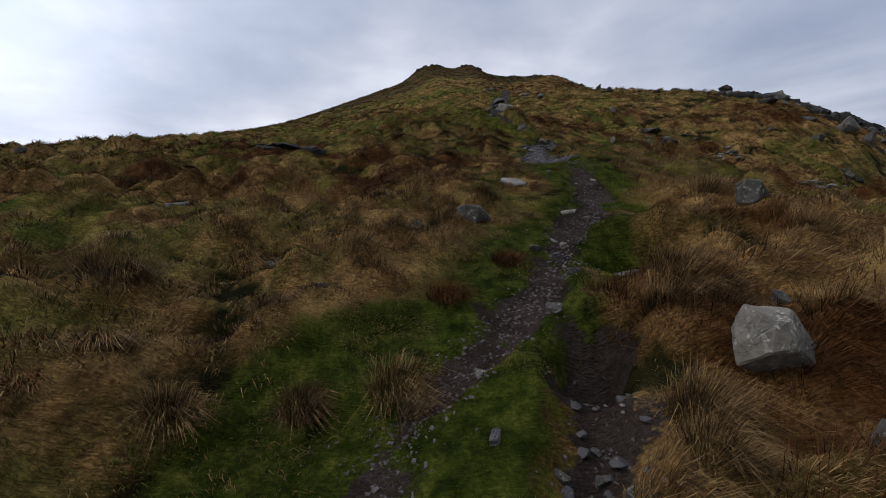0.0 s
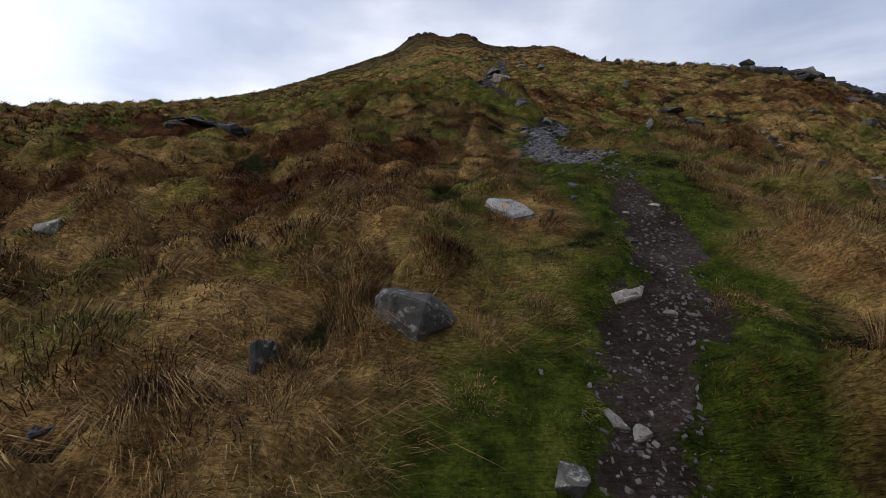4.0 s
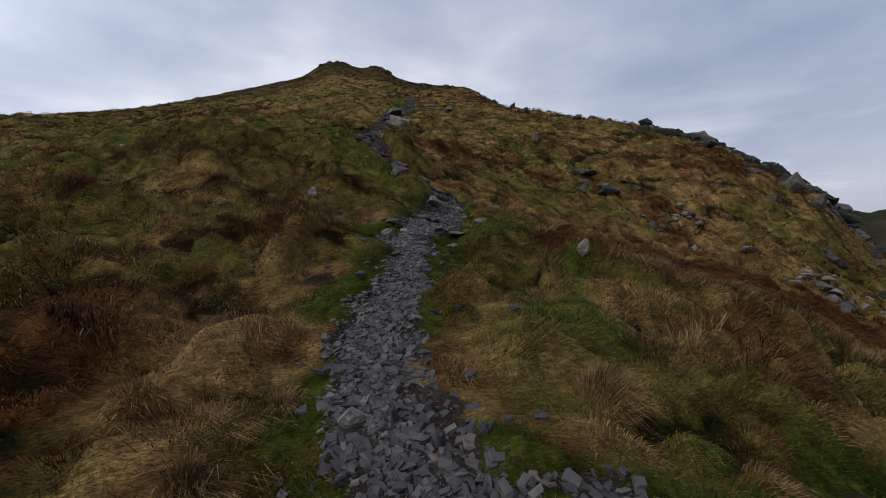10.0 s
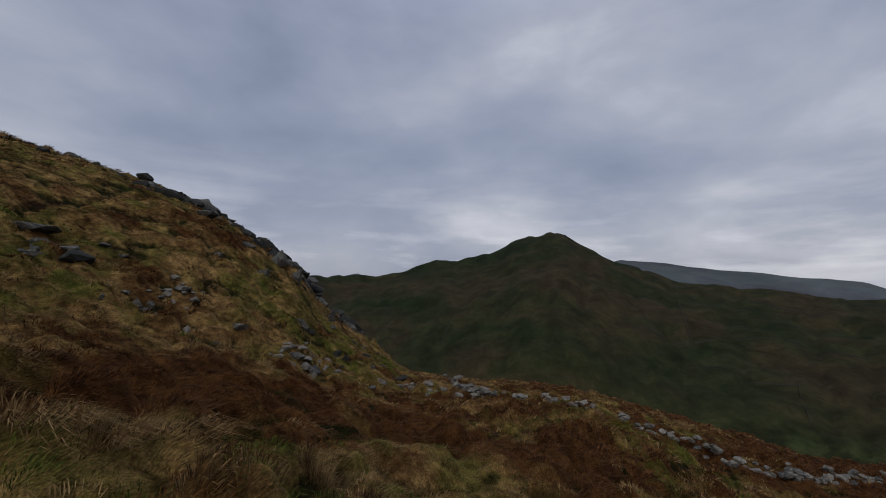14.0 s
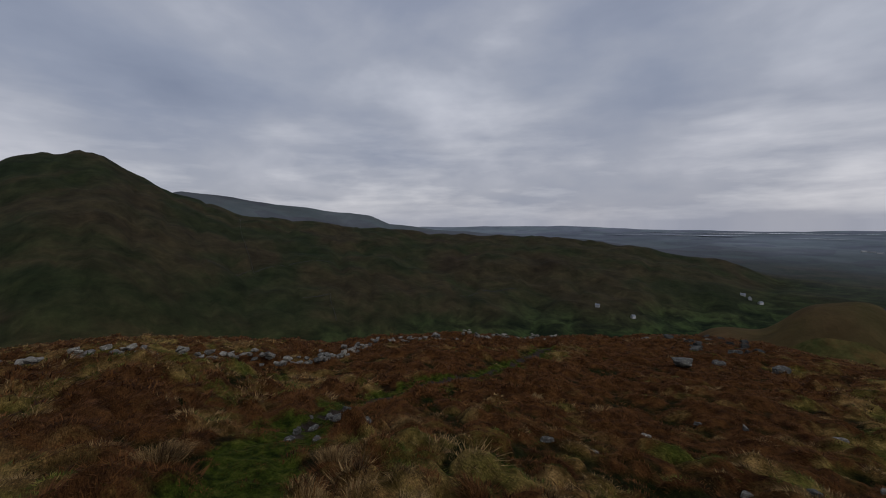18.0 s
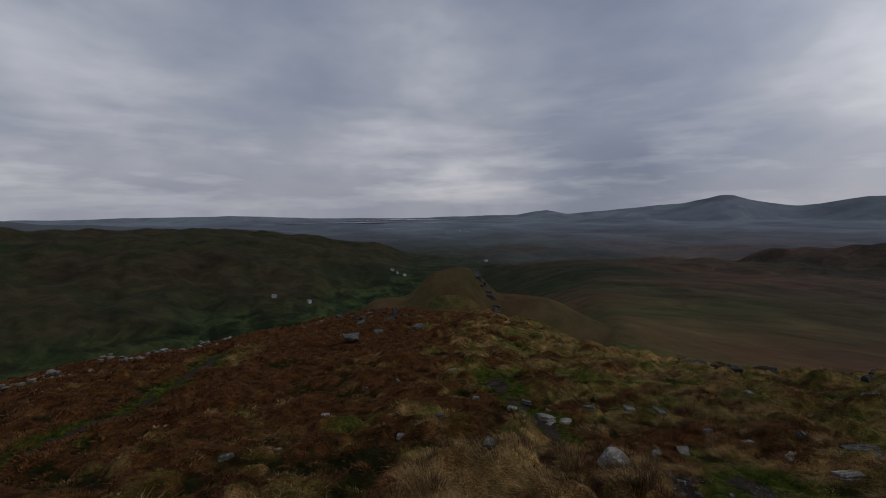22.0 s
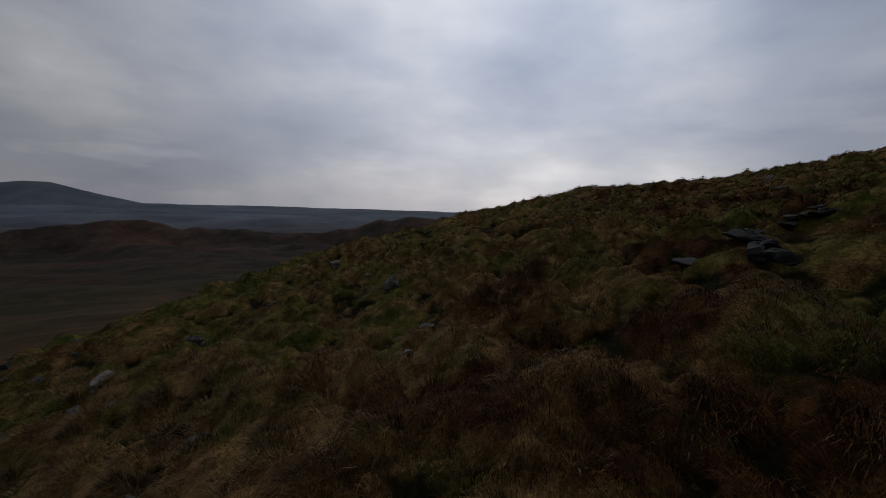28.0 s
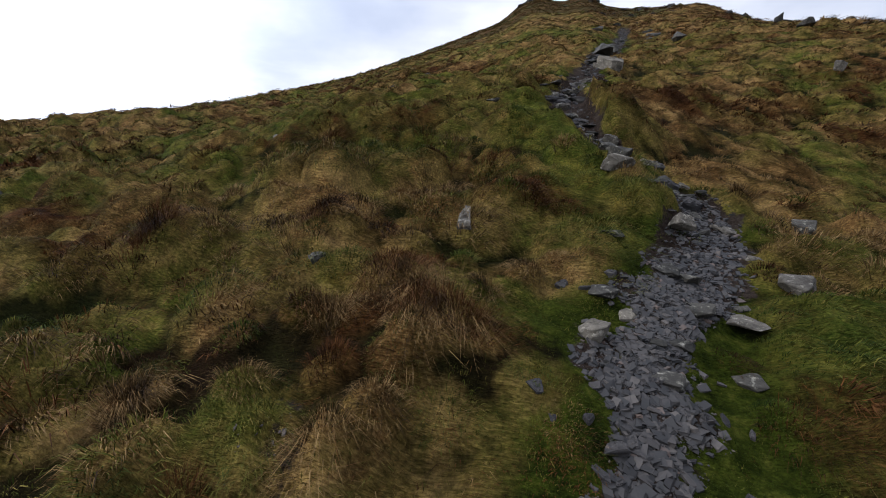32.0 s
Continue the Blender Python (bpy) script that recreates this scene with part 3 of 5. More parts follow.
def banks(x, y):
    h = np.zeros(np.shape(x))
    for cx, cy, half, high in BANKS:
        v = np.asarray(y) - cy + 0.12 * value_noise(x, y, 0.5, 12)
        h = h + high * np.exp(-np.abs((np.asarray(x) - cx) / half) ** 3) * (1 / (1 + np.exp(-np.clip(v / 0.035, -30, 30)))) * np.exp(-np.clip(v, 0, None) / 0.55)
    return h


def cell_pick(p, q, k):
    h = np.sin(p * 12.9898 + q * 78.233 + k * 37.719) * 43758.5453
    return h - np.floor(h)


def cell_mound(p, q, cell, seed):
    """Middle, radius and height (0 to 1) of the mound in cell p, q of a loose grid."""
    return ((p + cell_pick(p, q, seed + 1)) * cell, (q + cell_pick(p, q, seed + 2)) * cell,
            cell * (0.28 + 0.30 * cell_pick(p, q, seed + 3)), 0.25 + 0.75 * cell_pick(p, q, seed + 4))


def mounds(x, y, cell, seed, high):
    """Tussock mounds: a dome in each cell of a loose grid."""
    x, y = np.asarray(x, float), np.asarray(y, float)
    i, j = np.floor(x / cell), np.floor(y / cell)
    best = np.zeros(x.shape)
    for di in (-1, 0, 1):
        for dj in (-1, 0, 1):
            mx, my, rad, tall = cell_mound(i + di, j + dj, cell, seed)
            full = np.clip(1 - (((x - mx) / 1.25) ** 2 + (y - my) ** 2) / rad ** 2, 0, 1)
            best = np.maximum(best, high * tall * full ** np.where(y < my, 0.42, 0.9))    # steepest downhill
    return best


GRIDS = [(0.40, 3, 0.20), (0.72, 18, 0.32)]    # cell, seed and height of the two sizes of tussock


def roughness(x, y):
    """How strongly tussocks grow: least on trodden turf."""
    return np.clip(0.8 + 0.5 * value_noise(x, y, 3.3, 14), 0.6, 1.2) * (1 - 0.85 * grazed(x, y))


def tussock_mounds(x, y):
    return (np.maximum(mounds(x, y, *GRIDS[0]), mounds(x, y, *GRIDS[1])) + mounds(x, y, 2.2, 8, 0.16)) * roughness(x, y)


def relief(x, y):
    """The small relief: hummocks, tussock mounds and the worn paths."""
    r = np.hypot(np.asarray(x) - STAND[0], np.asarray(y) - STAND[1])
    calm = np.clip(1.2 - r / 130, 0, 1)
    worn = bare(x, y)
    small = np.clip(walked(x, y) / 0.7, 0.35, 1) * np.clip(np.hypot(np.asarray(x) - 1.28, np.asarray(y) - 6.55) / 0.6 - 0.5, 0.1, 1)
    h = 0.10 * value_noise(x, y, 1.5, 1) + 0.03 * value_noise(x, y, 0.3, 3) + tussock_mounds(x, y) - 0.09
    h = h + banks(x, y) + (mounds(x, y, 1.25, 27, 0.30) + mounds(x, y, 0.62, 33, 0.13)) * (1 - 0.8 * grazed(x, y)) * np.clip(walked(x, y) / 1.5 - 0.2, 0, 1) * np.clip(1.15 - 0.5 * np.clip((np.asarray(x) - 4) / 4, 0, 1), 0, 1) - 0.08
    h = h * small * (1 - 0.75 * worn) + 0.18 * value_noise(x, y, 4.2, 4) * np.clip(r / 12, 0, 1)
    far = np.clip((r - 180) / 250, 0, 1)
    h2 = 9 * value_noise(x, y, 130, 7) + 4 * value_noise(x, y, 52, 8) + 22 * value_noise(x, y, 420, 9) * np.clip((r - 500) / 400, 0, 1)
    az = np.degrees(np.arctan2(np.asarray(x) - STAND[0], np.asarray(y) - STAND[1]))
    # gullies run down the eastern mountain
    steep = np.clip((r - 600) / 300, 0, 1) * np.clip((1900 - r) / 300, 0, 1) * np.clip((az - 45) / 10, 0, 1) * np.clip((170 - az) / 15, 0, 1)
    gully = np.abs(value_noise(az + 1.2 * value_noise(x, y, 160, 71), r / 400, 3.2, 72)) * 1.4 + 0.7 * np.abs(value_noise(az + value_noise(x, y, 90, 73), r / 250, 1.3, 74))
    craggy = np.clip((az % 360 - 195) / 8, 0, 1) * np.clip((278 - az % 360) / 8, 0, 1) * np.clip((r - 800) / 200, 0, 1) * np.clip((1600 - r) / 200, 0, 1)
    h2 = h2 + craggy * (16 * np.clip(value_noise(x, y, 95, 77), -0.3, 1) + 9 * value_noise(x, y, 38, 78))
    return h * calm - 0.10 * worn - pockets(x, y) + h2 * far * np.clip((4600 - r) / 2500, 0.5, 1) * 0.55 + steep * (16 * np.clip(gully - 0.5, -0.5, 0.4) + 7 * value_noise(x, y, 110, 75) + 4 * value_noise(x, y, 45, 76))


def ground(x, y):
    return lay(x, y) + relief(x, y)


def sheet(name, verts, quads, mats, slot, maps=None):
    """A mesh object from arrays of corners and quads."""
    me = bpy.data.meshes.new(name)
    me.vertices.add(len(verts))
    me.vertices.foreach_set("co", np.asarray(verts, np.float32).ravel())
    me.loops.add(quads.size)
    me.loops.foreach_set("vertex_index", quads.astype(np.int32).ravel())
    me.polygons.add(len(quads))
    me.polygons.foreach_set("loop_start", np.arange(0, quads.size, quads.shape[1], dtype=np.int32))
    me.polygons.foreach_set("material_index", np.asarray(slot, np.int32))
    me.polygons.foreach_set("use_smooth", np.ones(len(quads), bool))
    me.update(calc_edges=True)
    me.validate()
    for key, values in (maps or {}).items():
        layer = me.attributes.new(key, "FLOAT", "POINT")
        layer.data.foreach_set("value", np.asarray(values, np.float32))
    for m in mats:
        me.materials.append(m)
    return new(name, me)


def straw_share(x, y):
    """How far straw-coloured grass outweighs the green: least on trodden turf."""
    return 0.5 + 0.22 * value_noise(x, y, 2.6, 31) + 0.35 * value_noise(x, y, 0.6, 32) + 0.2 * value_noise(x, y, 9, 33) - 0.45 * grazed(x, y) + 0.08 * np.clip((np.asarray(x) - 3.5) / 5, 0, 1)


def rust_share(x, y):
    return -0.12 * np.clip((8 - np.asarray(y)) / 3, 0, 1) * np.clip((2 - np.asarray(x)) / 2, 0, 1) * np.clip(np.asarray(y), 0, 1) + 0.25 * value_noise(x, y, 3.1, 41) + 0.4 * value_noise(x, y, 0.8, 42) + 0.46 * np.clip((np.asarray(x) - 4.2) / 3, 0, 1) * np.clip((20 - np.asarray(y)) / 6, 0.4, 1) + 0.36 * np.clip((3.5 - np.asarray(y)) / 4, 0, 1) * np.clip((np.asarray(x) + 3) / 3, 0, 1) + 0.22 * np.clip((-3 - np.asarray(x)) / 3, 0, 1) * np.clip((np.asarray(y) - 6) / 2, 0, 1) + 0.35 * np.exp(-(((np.asarray(x) - 0.3) / 0.9) ** 2 + ((np.asarray(y) - 9.2) / 1.0) ** 2)) + 0.33 * np.exp(-(((np.asarray(x) + 2.5) / 4.0) ** 2 + ((np.asarray(y) - 10.5) / 4.5) ** 2))


# ---- the ground: one sheet from the feet to the horizon ----
SPOKES = 740
radii = np.r_[np.geomspace(0.25, 1.5, 25)[:-1], np.geomspace(1.5, 30, 262)[:-1], np.geomspace(30, 120, 75)[:-1], np.geomspace(120, 1600, 130)[:-1], np.geomspace(1600, 4950, 60)]
RINGS = len(radii)
turns = np.linspace(0, 2 * np.pi, SPOKES, endpoint=False)
gx = STAND[0] + radii[:, None] * np.sin(turns)
gy = STAND[1] + radii[:, None] * np.cos(turns)
gz = ground(gx, gy)
verts = np.c_[gx.ravel(), gy.ravel(), gz.ravel()]
verts = np.r_[verts, [[STAND[0], STAND[1], float(ground(np.array(STAND[0]), np.array(STAND[1])))]]]
i, j = np.meshgrid(np.arange(RINGS - 1), np.arange(SPOKES), indexing="ij")
j2 = (j + 1) % SPOKES
cap = len(verts) - 1
quads = np.stack([i * SPOKES + j, i * SPOKES + j2, (i + 1) * SPOKES + j2, (i + 1) * SPOKES + j], -1).reshape(-1, 4)[:, ::-1]
mid_r = radii[i.ravel()]
cx = STAND[0] + mid_r * np.sin(turns[j.ravel()])
cy = STAND[1] + mid_r * np.cos(turns[j.ravel()])
slot = np.where(mid_r < 55, 0, np.where(mid_r < 130, 1, 2))
spoke = np.arange(0, SPOKES, 2)
fan = np.stack([np.full(len(spoke), cap), (spoke + 2) % SPOKES, spoke + 1, spoke], -1)
quads, slot = np.r_[quads, fan], np.r_[slot, np.zeros(len(fan), int)]
vr, vaz = np.hypot(verts[:, 0] - STAND[0], verts[:, 1] - STAND[1]), np.degrees(np.arctan2(verts[:, 0] - STAND[0], verts[:, 1] - STAND[1])) % 360
east = np.maximum(ridge(vaz, vr, PEAK_EAST, 420, 1700, 0.3), ridge(vaz, vr, RIDGE_EAST, 1500, 2500, 0.3))
# how much haze is painted on the land, growing with distance
far_haze = np.clip((vr - 1350 + 220 * value_noise(verts[:, 0], verts[:, 1], 260, 81)) / 1900, 0, 1) * np.clip(1 - (east - lay(verts[:, 0], verts[:, 1]) + 40) / 40, 0, 1)
# about half of it on everything past 1750 m, eastern ridges too
far_haze = np.maximum(far_haze, 0.55 * np.clip((vr - 1750) / 500, 0, 1))
near = vr < 60
# tuft drops to 0 in gaps and pockets, which take the shade-dark peat
maps = {"worn": np.where(near, bare(verts[:, 0], verts[:, 1]), 0), "grazed": np.where(near, grazed(verts[:, 0], verts[:, 1]), 0), "far_haze": far_haze, "near_fell": np.clip((800 - vr) / 500, 0, 1),
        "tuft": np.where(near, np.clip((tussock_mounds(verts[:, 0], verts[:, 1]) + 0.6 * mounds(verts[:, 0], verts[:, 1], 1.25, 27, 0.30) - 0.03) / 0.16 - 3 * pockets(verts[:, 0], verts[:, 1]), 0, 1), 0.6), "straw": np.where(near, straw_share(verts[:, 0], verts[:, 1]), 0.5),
        "rust": np.where(near, rust_share(verts[:, 0], verts[:, 1]), 0)}
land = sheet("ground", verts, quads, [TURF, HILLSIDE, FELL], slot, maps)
tagged(land, "rough grassy hillside with worn earth paths, falling to a valley and far fells", "ground", kind="structure")

# pale water of the estuary on the far plain: bearing from, to, distance, half width
water_mat, wt2, water_bsdf, _ = material("estuary_water")
water_bsdf.inputs["Base Color"].default_value, water_bsdf.inputs["Roughness"].default_value = (0.30, 0.33, 0.36, 1), 0.12
set_bump(wt2, water_bsdf, noise_tex(wt2, wt2.nodes["Geometry"].outputs["Position"], 0.05, 3), 0.15, 1.0)
for a0, a1, dist, half in ((150, 166, 3700, 60), (158, 177, 4050, 75), (168, 174, 3450, 30), (152, 160, 4200, 40)):
    turn = np.radians(np.linspace(a0, a1, 40))
    swell = half * np.sin(np.linspace(0, np.pi, 40)) * (0.7 + 0.5 * value_noise(turn * 60, turn * 0, 1.0, a0))
    mid = dist + 60 * value_noise(turn * 25, turn * 0, 1.0, a0 + 1)
    level = float(np.max(ground(STAND[0] + mid * np.sin(turn), STAND[1] + mid * np.cos(turn)))) + 0.5
    rim = [np.c_[STAND[0] + d * np.sin(turn), STAND[1] + d * np.cos(turn), np.full(40, level)] for d in (mid - swell, mid + swell)]
    k = np.arange(39)
    pool = sheet("water", np.r_[rim[0], rim[1]], np.stack([k, k + 40, k + 41, k + 1], -1), [water_mat], np.zeros(39, int))
    tagged(pool, "pale water of a far estuary", "water", kind="structure")
# ---- stones ----
LOWER_STONES = [(2.06, 1.85, 0.23, 0.19), (2.6, 2.08, 0.27, 0.09), (3.38, 2.74, 0.29, 0.17), (-2.52, 2.46, 0.23, 0.12), (-0.84, 3.59, 0.12, 0.07), (0.42, 2.18, 0.11, 0.05), (0.71, 1.96, 0.11, 0.06), (1.13, 1.58, 0.12, 0.07), (0.98, 3.14, 0.16, 0.09), (0.55, 5.35, 0.55, 0.34), (-1.55, 4.57, 0.49, 0.21), (-4.12, 6.95, 0.43, 0.3), (1.84, 5.67, 0.35, 0.12), (1.32, 3.78, 0.13, 0.1), (2.07, 4.49, 0.39, 0.27), (2.3, 4.35, 0.24, 0.22), (3.82, 5.1, 0.42, 0.36), (1.16, 4.53, 0.21, 0.09), (-0.89, 4.81, 0.12, 0.08), (1.33, 4.35, 0.2, 0.13), (1.95, 7.03, 0.13, 0.05), (1.87, 6.76, 0.06, 0.04), (2.14, 6.24, 0.08, 0.08)]
LOWER_STONES_MORE = [(1.62, 6.51, 0.04, 0.06), (2.51, 6.38, 0.06, 0.04)]
UPPER_STONES = [(-15.53, 19.24, 0.99, 0.5), (-12.7, 14.69, 1.08, 0.48), (-2.93, 30.51, 0.7, 0.28), (-3.16, 28.8, 0.62, 0.25), (-0.06, 27.08, 0.98, 0.22), (4.69, 31.73, 1.39, 0.62), (-3.47, 25.66, 0.78, 0.27), (-0.04, 25.49, 0.95, 0.21), (4.4, 30.05, 1.24, 0.66), (3.39, 23.68, 0.56, 0.3)]
PATH_STONES = [(-6.76, 5.68, 0.58, 0.47), (3.66, 14.52, 0.33, 0.13), (-2.14, 16.04, 0.22, 0.11), (2.18, 8.9, 0.2, 0.12), (2.38, 8.83, 0.07, 0.13), (2.56, 8.61, 0.06, 0.11), (2.55, 8.86, 0.05, 0.07), (2.75, 8.6, 0.04, 0.07), (4.56, 10.83, 0.19, 0.2), (2.62, 12.49, 0.24, 0.11), (2.45, 8.18, 0.1, 0.03), (2.08, 9.33, 0.12, 0.06), (3.29, 8.1, 0.13, 0.05), (3.07, 8.69, 0.1, 0.03), (1.18, 10.7, 0.09, 0.04), (3.21, 8.24, 0.05, 0.04), (1.4, 14.42, 0.28, 0.08), (3.4, 9.85, 0.12, 0.05), (2.94, 9.83, 0.05, 0.08), (3.12, 15.13, 0.42, 0.24), (5.04, 15.07, 0.35, 0.25)]
PATH_STONES_MORE = [(1.33, 17.17, 0.34, 0.08), (2.87, 13.69, 0.33, 0.07), (3.7, 12.97, 0.39, 0.06), (2.44, 13, 0.12, 0.06), (0.58, 12.58, 0.22, 0.09), (2.54, 11.67, 0.07, 0.06), (2.66, 11.58, 0.13, 0.08), (3.16, 11.47, 0.12, 0.07), (2.81, 13.15, 0.13, 0.06)]
EAST_STONES = [(8.96, 36.48, 1.26, 0.93), (10.63, 21.23, 1.89, 0.5), (10.87, 20.2, 0.9, 0.36), (11.89, 16.02, 0.66, 0.17), (14.21, 14.9, 1.28, 0.46), (13.31, 14.87, 1.03, 0.31), (12.66, 15.06, 0.67, 0.2), (11.1, 17.85, 1.06, 0.25), (12.67, 18.26, 0.77, 0.27), (18.45, 14.19, 0.92, 0.34), (18.5, 12.55, 1.34, 0.4), (18.16, 23.32, 1.48, 0.74), (19.02, 21.75, 1.44, 0.57), (20.1, 20.77, 1.74, 1.16), (20.27, 19.93, 0.85, 1.42), (15.93, 20.37, 0.73, 0.34), (13.86, 34.39, 1.19, 0.55), (10.19, 24.51, 0.5, 0.6), (12.14, 20.82, 0.54, 0.22), (12.35, 20.25, 0.53, 0.25), (11.41, 16.62, 0.27, 0.3), (10.79, 17.51, 0.41, 0.46), (19.42, 17.36, 0.5, 0.3), (17.4, 19.51, 1.23, 0.59)]
EAST_STONES_MORE = [(14.63, 13.07, 0.41, 0.17)]
SOUTH_STONES = [(7.01, -0.61, 0.46, 0.18), (4.64, -4.2, 0.47, 0.3), (6.07, -3.37, 0.19, 0.22), (6.82, -3.11, 0.48, 0.13), (3.8, -1.29, 0.28, 0.18), (2.67, -1.6, 0.66, 0.13), (2.33, -0.78, 0.55, 0.2), (1.43, -1.08, 0.36, 0.15), (0.62, -1.38, 0.47, 0.13), (0.02, -1.22, 0.47, 0.19), (-0.42, -0.2, 0.35, 0.15), (-0.86, 0.25, 0.31, 0.15), (0.34, 0.63, 0.27, 0.27), (0.83, 0.94, 0.69, 0.13), (-1.45, 1.38, 0.51, 0.16), (-2.08, 0.88, 0.85, 0.17), (-2.77, 1.5, 0.66, 0.17), (-3.32, 1.46, 0.81, 0.25), (-2.11, -2.03, 0.43, 0.22), (-4.91, -0.89, 0.23, 0.16), (-3.54, -0.93, 0.45, 0.21), (-3.94, -0.64, 0.3, 0.15), (7.44, 1.95, 0.31, 0.14), (6.82, 1.55, 0.31, 0.12)]
SOUTH_STONES_MORE = [(4.95, 0.97, 0.31, 0.12), (2.41, 2.89, 0.27, 0.15), (4.37, 0.22, 0.33, 0.11), (-4.82, 2.03, 0.54, 0.32), (10.22, -10.81, 1.08, 0.76), (9.85, -13.85, 1.23, 0.67), (7.81, -14.98, 1.26, 0.69)]
WEST_STONES = [(-10.04, 10.48, 0.63, 0.4), (-8.29, 4.72, 0.81, 0.26), (-2.7, 6.88, 0.31, 0.31), (-1.13, 0.82, 0.5, 0.17), (-1.63, 0.24, 0.19, 0.24), (-0.12, 5.09, 0.22, 0.32), (-10.19, 2.88, 0.77, 0.35), (-7.3, 2.36, 0.57, 0.23), (-6.74, 3.13, 0.53, 0.12), (-10.98, 16.77, 1.11, 0.44)]


def chip_shape(seed, flat, points=15):
    """An angular stone about one metre across: the hull of random points, roughened."""
    rng = random.Random(seed)
    bm = bmesh.new()
    for k in range(points):
        d = Vector((rng.gauss(0, 1), rng.gauss(0, 1), rng.gauss(0, 0.75))).normalized()
        bm.verts.new(Vector((d.x, d.y, min(d.z, 0.55) if flat else d.z)) * rng.uniform(0.42, 0.54))
    out = bmesh.ops.convex_hull(bm, input=bm.verts)
    bmesh.ops.delete(bm, geom=[v for v in bm.verts if not v.link_faces], context="VERTS")
    bmesh.ops.bevel(bm, geom=bm.edges[:], offset=0.02, segments=1, affect="EDGES")
    bmesh.ops.triangulate(bm, faces=bm.faces[:])
    bmesh.ops.subdivide_edges(bm, edges=[e for e in bm.edges if e.calc_length() > 0.3], cuts=2, use_grid_fill=True)
    bmesh.ops.triangulate(bm, faces=bm.faces[:])
    for v in bm.verts:
        v.co += v.co.normalized() * (0.035 * noise.noise(v.co * 5 + Vector((seed, 0, 0))) + 0.02 * noise.noise(v.co * 14 + Vector((0, seed, 0))))
    me = bpy.data.meshes.new("stone")
    bm.to_mesh(me)
    bm.free()
    return me


def plate_shape(seed):
    """A split slab about one metre across and of thickness one: an angular outline in cleft layers that step back unevenly."""
    rng = random.Random(seed)
    bm = bmesh.new()
    pts = [bm.verts.new((rng.gauss(0, 0.27), rng.gauss(0, 0.22), 0)) for _ in range(16)]
    hull = []
    cur = min(pts, key=lambda v: v.co.x)
    while cur not in hull:      # walk round the outline
        hull.append(cur)
        best = None
        for v in pts:
            if v is not cur and (best is None or (best.co - cur.co).cross(v.co - cur.co).z < 0):
                best = v
        cur = best
    ring = []
    for v, w in zip(hull, hull[1:] + hull[:1]):
        ring.append(v.co.copy())
        if (w.co - v.co).length > 0.22:
            ring.append(v.co.lerp(w.co, rng.uniform(0.35, 0.65)) * rng.uniform(0.92, 1.06))
    bmesh.ops.delete(bm, geom=pts, context="VERTS")
    size = max(max(abs(c.x), abs(c.y)) for c in ring) * 1.9
    ring = [c / size for c in ring]
    n = len(ring)
    levels = [(0.0, 0.86), (0.2, 1.0), (0.38, 0.98), (0.45, 0.93), (0.75, 0.95), (0.92, 0.90), (1.0, 0.78)]
    loops = []
    for z, s in levels:
        ox, oy = rng.uniform(-0.02, 0.02), rng.uniform(-0.02, 0.02)
        loops.append([bm.verts.new((c.x * s * rng.uniform(0.95, 1.03) + ox, c.y * s * rng.uniform(0.95, 1.03) + oy, z + rng.uniform(-0.07, 0.07))) for c in ring])
    inner = [bm.verts.new((c.x * 0.42, c.y * 0.42, 1.0 + rng.uniform(-0.12, 0.16))) for c in ring]
    for lower, upper in zip(loops, loops[1:] + [inner]):
        for k in range(n):
            bm.faces.new((lower[k], lower[(k + 1) % n], upper[(k + 1) % n], upper[k]))
    bm.faces.new(loops[0][::-1])
    bm.faces.new(inner)
    me = bpy.data.meshes.new("slab")
    bmesh.ops.recalc_face_normals(bm, faces=bm.faces[:])
    bm.to_mesh(me)
    bm.free()
    return me


def with_material(me, m):
    me = me.copy()
    me.materials.append(m)
    return me


CHIPS = [chip_shape(k, k % 3 == 0) for k in range(9)]
PLATES = [plate_shape(40 + k) for k in range(7)]
CHIP_SETS = {m.name: [with_material(me, m) for me in CHIPS] for m in (ROCK, PALE, SLATE, CRAG, STAINED)}
PLATE_SETS = {m.name: [with_material(me, m) for me in PLATES] for m in (ROCK, PALE, SLATE, CRAG, STAINED)}


def lean_of(x, y):
    """The turn that lays a thing on the slope at x, y."""
    h = 0.3
    gx = float(lay(np.array(x + h), np.array(y)) - lay(np.array(x - h), np.array(y))) / (2 * h)
    gy = float(lay(np.array(x), np.array(y + h)) - lay(np.array(x), np.array(y - h))) / (2 * h)
    return Vector((0, 0, 1)).rotation_difference(Vector((-gx, -gy, 1)).normalized())


def height(x, y):
    return float(ground(np.array([x]), np.array([y]))[0])


